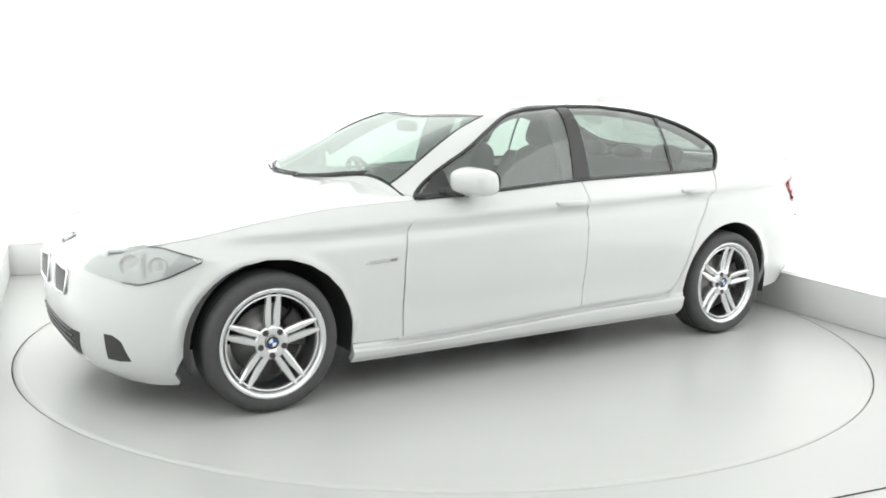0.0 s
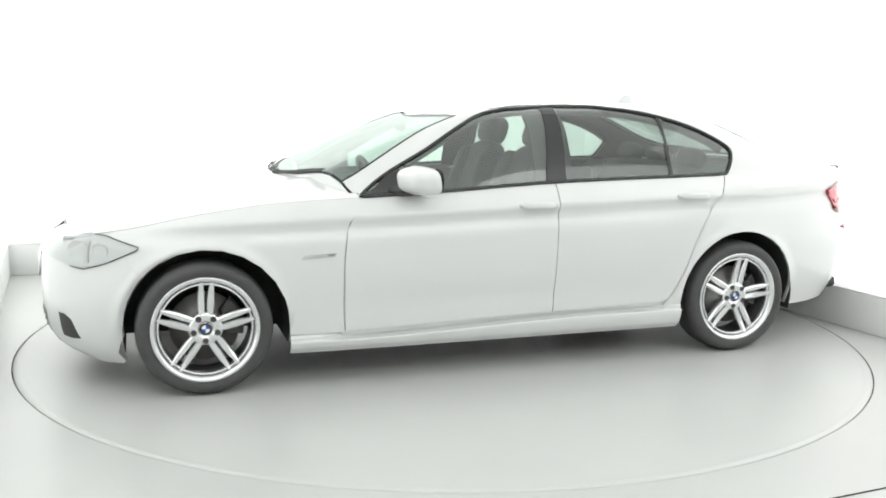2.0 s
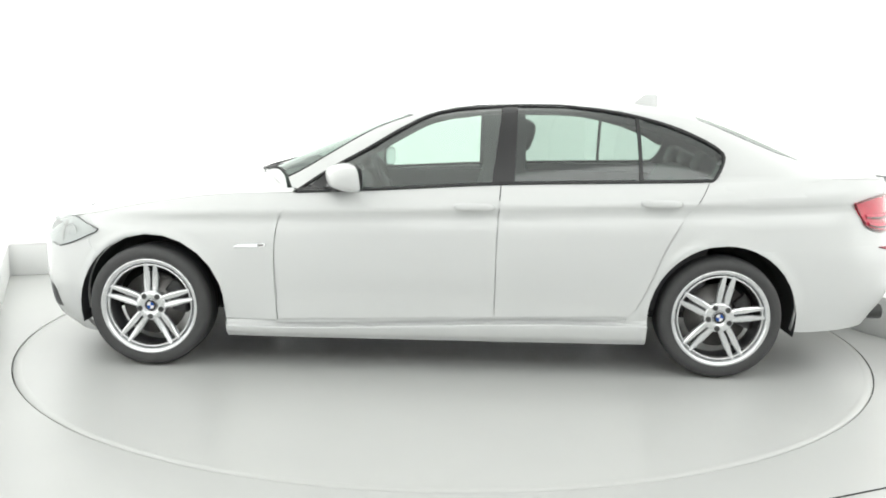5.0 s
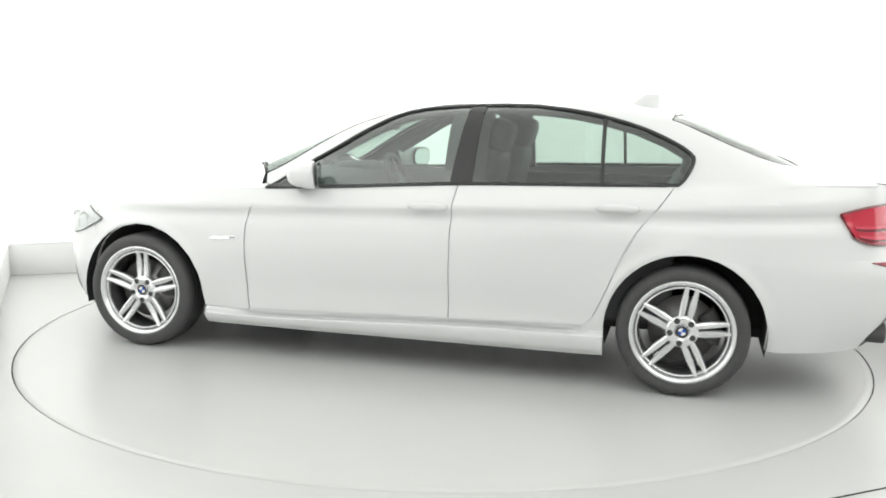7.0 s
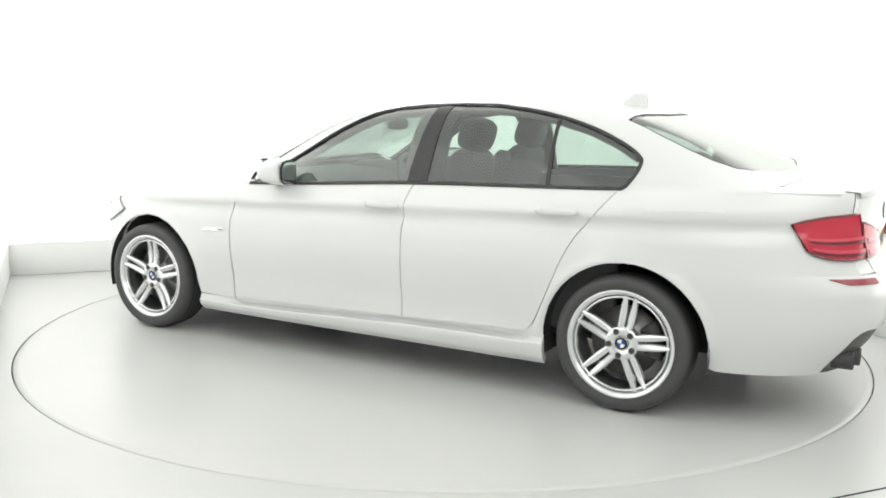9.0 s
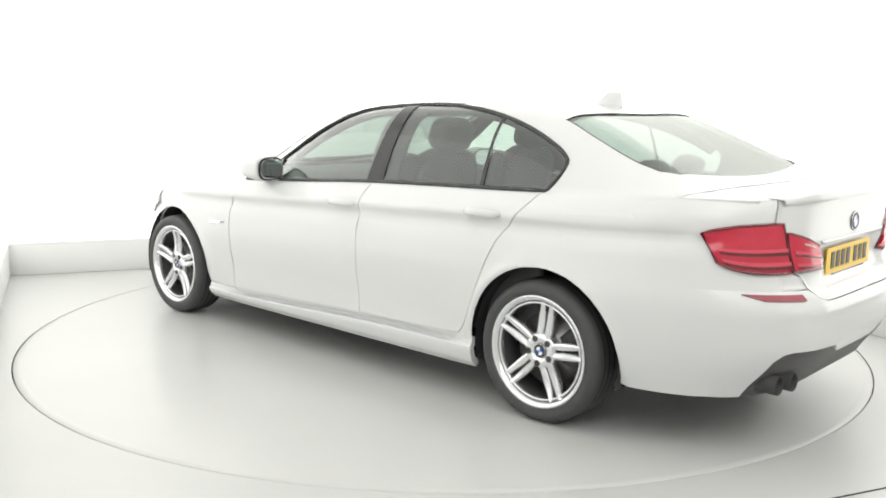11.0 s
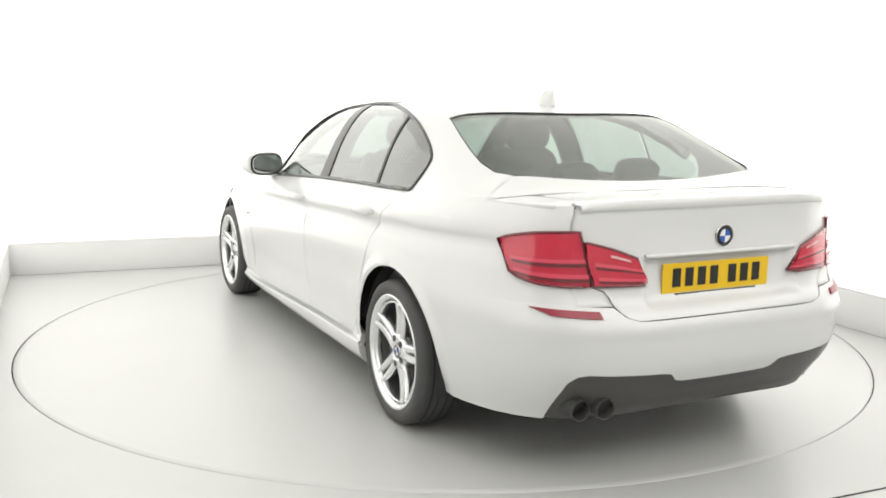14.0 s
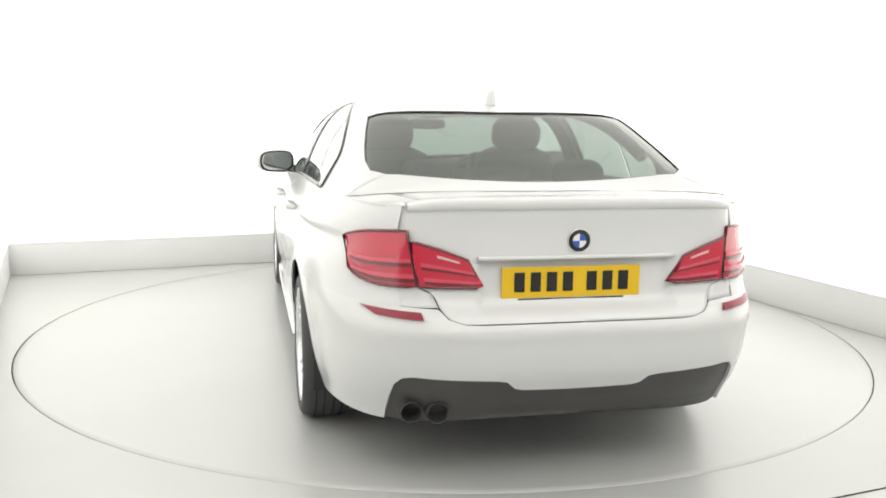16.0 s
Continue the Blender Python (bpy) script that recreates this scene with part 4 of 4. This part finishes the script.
# plate with bars, roundel, aerial fin
bm = bmesh.new()
px = body(sy(0.0, 0.785, True), 0.785).x - 0.012
block(bm, (px, 0.02, 0.778), (0.006, 0.52, 0.111), 0.0015)
plate = part("number_plate", bm, YELLOW, car, "yellow rear plate with dark bars", smooth=False)
for y in (0.175, 0.115, 0.055, -0.005, -0.095, -0.155, -0.215):
    bm = bmesh.new()
    block(bm, (px - 0.0045, y + 0.040, 0.780), (0.003, 0.038, 0.070), 0.001)
    part("plate_bar", bm, INK, plate, smooth=False)
bm = bmesh.new()
block(bm, (px + 0.001, 0.02, 0.714), (0.010, 0.40, 0.014), 0.002)
part("plate_holder", bm, TRIM, plate, smooth=False)
bm = bmesh.new()
block(bm, (px - 0.0045, 0.02, 0.714), (0.002, 0.17, 0.006), 0.0005)
part("holder_print", bm, BADGE_WHITE, plate, smooth=False)


def roundel(at, r, turn, parent):
    """A plain round badge: dark ring, quartered blue and white disc."""
    bm = bmesh.new()
    lathe(bm, [(0.001, 0.0), (r, 0.0), (r, 0.004), (r * 0.96, 0.0055), (r * 0.66, 0.0055), (0.001, 0.005)], 40, "Y", at @ turn)
    ring = part("badge", bm, INK, parent, "round badge with a blue and white centre")
    for k in range(4):
        bm = bmesh.new()
        c = bm.verts.new((0, 0.0062, 0))
        arcv = [bm.verts.new((r * 0.62 * math.cos(a), 0.0062, r * 0.62 * math.sin(a))) for a in [radians(90 * k + 90 * i / 8) for i in range(9)]]
        for p, q in zip(arcv, arcv[1:]):
            bm.faces.new((c, p, q))
        bmesh.ops.transform(bm, matrix=at @ turn, verts=bm.verts)
        part("badge_quarter", bm, BLUE if k % 2 else BADGE_WHITE, ring, smooth=False)
    bm = bmesh.new()
    lathe(bm, [(r * 0.97, 0.004), (r * 1.0, 0.0068), (r * 1.04, 0.004)], 40, "Y", at @ turn)
    part("badge_rim", bm, CHROME, ring)


p = body(sy(0.0, 0.926, True), 0.926)
roundel(pose(p.x - 0.001, 0, 0.926), 0.041, pose(0, 0, 0, 0, 0, 90), boot)
p = nose_blend(0.75, 0.0)
roundel(pose(p.x, 0, p.z), 0.041, pose(0, 0, 0, 0, 0, -90) @ pose(0, 0, 0, 55), bonnet)
bm = bmesh.new()
rows = []
for k in range(9):
    t = k / 8
    z = 1.392 + 0.078 * t
    x0, x1 = -1.13 - 0.085 * t ** 1.3, -1.30 + 0.01 * t
    w = 0.030 * (1 - t) ** 0.6 + 0.006
    rows.append([bm.verts.new((0.5 * (x0 + x1) + 0.5 * (x0 - x1) * math.cos(a), w * math.sin(a) * 0.9, z)) for a in [2 * math.pi * i / 20 for i in range(20)]])
for a, b in zip(rows, rows[1:]):
    for i in range(20):
        bm.faces.new((a[i], a[(i + 1) % 20], b[(i + 1) % 20], b[i]))
bm.faces.new(rows[-1])
part("roof_aerial", bm, PAINT, car, "white shark-fin aerial")

# underbody, wheel wells
bm = bmesh.new()
block(bm, (-0.05, 0, 0.235), (2.05, 1.66, 0.10), 0.02)
block(bm, (-0.1, 0, 0.30), (4.3, 1.0, 0.12), 0.03)
part("underbody", bm, WELL, car)
for h in HUBS:
    for side in (1, -1):
        bm = bmesh.new()
        rows = []
        for i in range(25):
            a = radians(-14 + 208 * i / 24)
            rows.append([bm.verts.new((h + 0.388 * math.cos(a) - ARCH_BACK[h > 0], y * side, HUB_Z + 0.388 * math.sin(a))) for y in (0.50, 0.70, 0.893)])
        for a, b in zip(rows, rows[1:]):
            for k in range(2):
                bm.faces.new((a[k], a[k + 1], b[k + 1], b[k]))
        bm.faces.new([r[0] for r in rows])
        part("wheel_well", bm, WELL, car)


# wheels
def build_wheel():
    """One alloy wheel, its face towards +y, hub at the origin."""
    wheel = new("wheel")
    wheel["label"] = "silver five double-spoke alloy wheel with a black tyre"
    bm = bmesh.new()
    lathe(bm, [(0.246, -0.205), (0.252, -0.212), (0.285, -0.222), (0.308, -0.212), (0.318, -0.190), (0.3205, -0.16), (0.3215, -0.115), (0.3205, -0.07), (0.318, -0.036), (0.309, -0.012), (0.290, -0.001), (0.268, -0.004), (0.256, -0.013), (0.250, -0.02)], 96)
    tyre = part("tyre", bm, RUBBER, wheel)
    for y in (-0.06, -0.095, -0.135, -0.17):
        bm = bmesh.new()
        lathe(bm, [(0.3224, y - 0.004), (0.3226, y), (0.3224, y + 0.004)], 96)
        part("tread_groove", bm, WELL, tyre)
    bm = bmesh.new()
    lathe(bm, [(0.2535, -0.016), (0.2545, -0.008), (0.249, -0.005), (0.238, -0.012), (0.231, -0.020), (0.226, -0.036), (0.222, -0.05)], 96)
    part("rim_lip", bm, ALLOY, wheel)
    bm = bmesh.new()
    lathe(bm, [(0.2235, -0.045), (0.212, -0.08), (0.208, -0.13), (0.216, -0.18), (0.245, -0.207)], 72)
    part("rim_barrel", bm, ALLOY_DARK, wheel)
    bm = bmesh.new()
    lathe(bm, [(0.2235, -0.026), (0.2215, -0.0215), (0.2165, -0.0215), (0.2135, -0.027), (0.2125, -0.050), (0.2225, -0.056)], 96)
    part("rim_step", bm, ALLOY, wheel)
    for k in range(5):
        for sgn in (1, -1):
            bm = bmesh.new()
            rows = []
            for i in range(15):
                t = i / 14
                r = 0.052 + (0.226 - 0.052) * t
                off = sgn * (0.0205 + 0.0045 * t)
                w = 0.0125 + 0.0062 * math.sin(math.pi * t ** 0.85) - 0.001 * t
                y = -0.033 + 0.014 * t ** 2 - 0.005 * math.sin(math.pi * t)
                d = 0.036 - 0.010 * t
                inner, outer = off - sgn * w, off + sgn * w
                rows.append([bm.verts.new(p) for p in ((inner, y - d, r), (inner, y - 0.007, r), (inner + sgn * 0.004, y - 0.001, r), (off + sgn * w * 0.25, y + 0.002, r),
                                                       (outer - sgn * 0.004, y - 0.002, r), (outer, y - 0.010, r), (outer - sgn * 0.003, y - d, r))])
            for a, b in zip(rows, rows[1:]):
                for j in range(7):
                    q = (a[j], a[(j + 1) % 7], b[(j + 1) % 7], b[j])
                    bm.faces.new(q if sgn > 0 else q[::-1])
            bm.faces.new(rows[-1] if sgn < 0 else rows[-1][::-1])
            bmesh.ops.transform(bm, matrix=Matrix.Rotation(radians(72 * k), 4, "Y"), verts=bm.verts)
            part("spoke", bm, ALLOY, wheel, smooth=False)
    bm = bmesh.new()
    lathe(bm, [(0.084, -0.075), (0.082, -0.044), (0.076, -0.035), (0.066, -0.031), (0.042, -0.030), (0.036, -0.036), (0.001, -0.036)], 60)
    hub = part("hub", bm, ALLOY, wheel)
    for k in range(5):
        a = radians(72 * k + 126)
        bm = bmesh.new()
        m = Matrix.Translation((0.058 * math.cos(a), -0.0345, 0.058 * math.sin(a)))
        lathe(bm, [(0.0142, 0.002), (0.0142, 0.0062), (0.0115, 0.0064), (0.010, 0.005), (0.001, 0.0068)], 20, "Y", m)
        part("wheel_bolt", bm, IRON, hub, "dark recessed wheel bolt")
    roundel(pose(0, -0.037, 0), 0.031, pose(0, 0, 0), hub)
    bm = bmesh.new()
    lathe(bm, [(0.001, -0.085), (0.09, -0.085), (0.092, -0.10), (0.165, -0.10), (0.165, -0.125), (0.09, -0.125)], 72)
    part("brake_disc", bm, STEEL, wheel, "grey steel brake disc")
    bm = bmesh.new()
    rows = []
    for i in range(11):
        a = radians(128 + 64 * i / 10)
        rows.append([bm.verts.new((r * math.cos(a), y, r * math.sin(a))) for r, y in ((0.10, -0.09), (0.105, -0.072), (0.17, -0.070), (0.185, -0.085), (0.185, -0.13))])
    for a, b in zip(rows, rows[1:]):
        for j in range(4):
            bm.faces.new((a[j], a[j + 1], b[j + 1], b[j]))
    bm.faces.new(rows[0]), bm.faces.new(rows[-1][::-1])
    part("brake_caliper", bm, IRON, wheel, "grey brake caliper")
    return wheel


WHEEL_Y = 0.933
first = build_wheel()
wheels = [(first, pose(HUBS[0], WHEEL_Y, 0.3225, 0, -2, 0))]
for x, s, turn in ((HUBS[1], 1, -10), (HUBS[0], -1, 20), (HUBS[1], -1, 33)):
    m = pose(x, WHEEL_Y * s, 0.3225, 0, 0, 0 if s > 0 else 180) @ pose(0, 0, 0, 0, turn, 0)
    wheels.append((copy_thing(first, m), m))
for w, m in wheels:
    w.parent = car
    w.matrix_basis = m

# ---- cabin ----
bm = bmesh.new()
block(bm, (-0.35, 0, 0.32), (2.7, 1.60, 0.05), 0.01)
part("cabin_carpet", bm, CARPET, car)
for side in (1, -1):
    bm = bmesh.new()
    block(bm, (-0.33, 0.80 * side, 0.64), (2.2, 0.05, 0.62), 0.02)
    part("door_lining", bm, CABIN, car, "black door lining")
bm = bmesh.new()
rounded(bm, (0.75, 0, 0.82), (0.62, 1.50, 0.32), 4, 32, 14)
dash = part("dashboard", bm, CABIN, car)
bm = bmesh.new()
rounded(bm, (0.66, -0.37, 0.96), (0.30, 0.42, 0.10), 3, 24, 10)
part("instrument_hood", bm, CABIN, dash)
bm = bmesh.new()
m = pose(0.36, -0.37, 0.885, 0, -66, 0)
tube(bm, [m @ Vector((0.185 * math.cos(a), 0.185 * math.sin(a), 0)) for a in [2 * math.pi * k / 40 for k in range(40)]], 0.016, 10, closed=True)
rounded(bm, (0, 0, -0.01), (0.13, 0.15, 0.05), 3, 20, 8, m)
for a in (0, 180, 270):
    tube(bm, [m @ Vector((0.05 * math.cos(radians(a)), 0.05 * math.sin(radians(a)), 0)), m @ Vector((0.18 * math.cos(radians(a)), 0.18 * math.sin(radians(a)), 0))], 0.014, 8)
part("steering_wheel", bm, LEATHER, car, "black leather steering wheel")
bm = bmesh.new()
block(bm, (-0.05, 0, 0.52), (1.1, 0.24, 0.34), 0.04)
part("centre_console", bm, CABIN, car)


def seat(y, parent):
    """A leather front seat with bolsters and a headrest on two posts."""
    st = new("front_seat")
    st.parent = parent
    st["label"] = "black leather front seat"
    bm = bmesh.new()
    rounded(bm, (0.01, y, 0.56), (0.54, 0.50, 0.20), 3.6, 28, 12)
    part("seat_cushion", bm, LEATHER, st)
    bm = bmesh.new()
    m = pose(-0.28, y, 0.60, 0, -17, 0)
    rounded(bm, (0, 0, 0.28), (0.15, 0.50, 0.60), 3.6, 28, 16, m)
    for s in (1, -1):
        rounded(bm, (0.05, 0.20 * s, 0.28), (0.16, 0.11, 0.50), 3, 16, 12, m)
    part("seat_backrest", bm, LEATHER, st)
    bm = bmesh.new()
    rounded(bm, (0.01, 0, 0.655), (0.145, 0.28, 0.185), 3.2, 24, 14, m)
    head = part("headrest", bm, LEATHER, st)
    for s in (1, -1):
        bm = bmesh.new()
        tube(bm, [m @ Vector((0.01, 0.065 * s, 0.54)), m @ Vector((0.01, 0.065 * s, 0.62))], 0.007, 8)
        part("headrest_post", bm, CHROME, head)


for y in (0.37, -0.37):
    seat(y, car)
bench = new("rear_bench")
bench.parent = car
bench["label"] = "black leather rear bench seat"
bm = bmesh.new()
rounded(bm, (-1.05, 0, 0.56), (0.55, 1.30, 0.24), 4, 32, 12)
part("bench_cushion", bm, LEATHER, bench)
bm = bmesh.new()
m = pose(-1.30, 0, 0.60, 0, -24, 0)
rounded(bm, (0, 0, 0.22), (0.18, 1.30, 0.52), 4, 32, 14, m)
part("bench_backrest", bm, LEATHER, bench)
for y in (0.36, 0.0, -0.36):
    bm = bmesh.new()
    rounded(bm, (0.02, y, 0.52), (0.11, 0.24, 0.13 if y else 0.09), 3.2, 24, 12, m)
    part("rear_headrest", bm, LEATHER, bench)
bm = bmesh.new()
block(bm, (-1.70, 0, 1.005), (0.55, 1.24, 0.03), 0.01)
part("parcel_shelf", bm, CABIN, car, "black parcel shelf")
for side in (1, -1):
    bm = bmesh.new()
    pts = []
    for x, z in [(DLO_F(z), z) for z in (1.10, 1.20, 1.28, 1.33, 1.36, 1.38)] + [(-0.5, 1.39), (-0.65, 1.39)] + [(DLO_R(z), z) for z in (1.385, 1.37, 1.345, 1.30, 1.24, 1.18)]:
        p = cabin(x, vz(x, z))
        pts.append((p.x, (p.y - 0.045) * side, p.z - 0.018))
    tube(bm, pts, 0.030, 8)
    part("rail_lining", bm, LINER, car)
for side in (1, -1):
    bm = bmesh.new()
    skin(bm, cabin, [[(-0.25 - 0.22 * i / 4, vz(-0.35, 0.99 + 0.39 * j / 8)) for i in range(5)] for j in range(9)], 1, -0.035, 0.02, side)
    part("pillar_lining", bm, LINER, car)
bm = bmesh.new()
rounded(bm, (0.28, 0, 1.265), (0.03, 0.24, 0.07), 3, 20, 10)
part("interior_mirror", bm, CABIN, car)


# ---- what moves: the turntable turns the car ----
def heading(t):
    q = (t - 8) / 8
    return 158.21 - 6.823 * (t - 8) - 0.647 * q * q - 0.355 * q ** 3


def motions():
    times = [0.5 * i for i in range(33)]
    walk(turntable, [(t, pose(0, 0, 0, 0, 0, heading(t))) for t in times])
    walk(car, [(t, pose(0, 0, 0, 0, 0, heading(t)) @ pose(0.033, 0.059, 0)) for t in times])


motions()
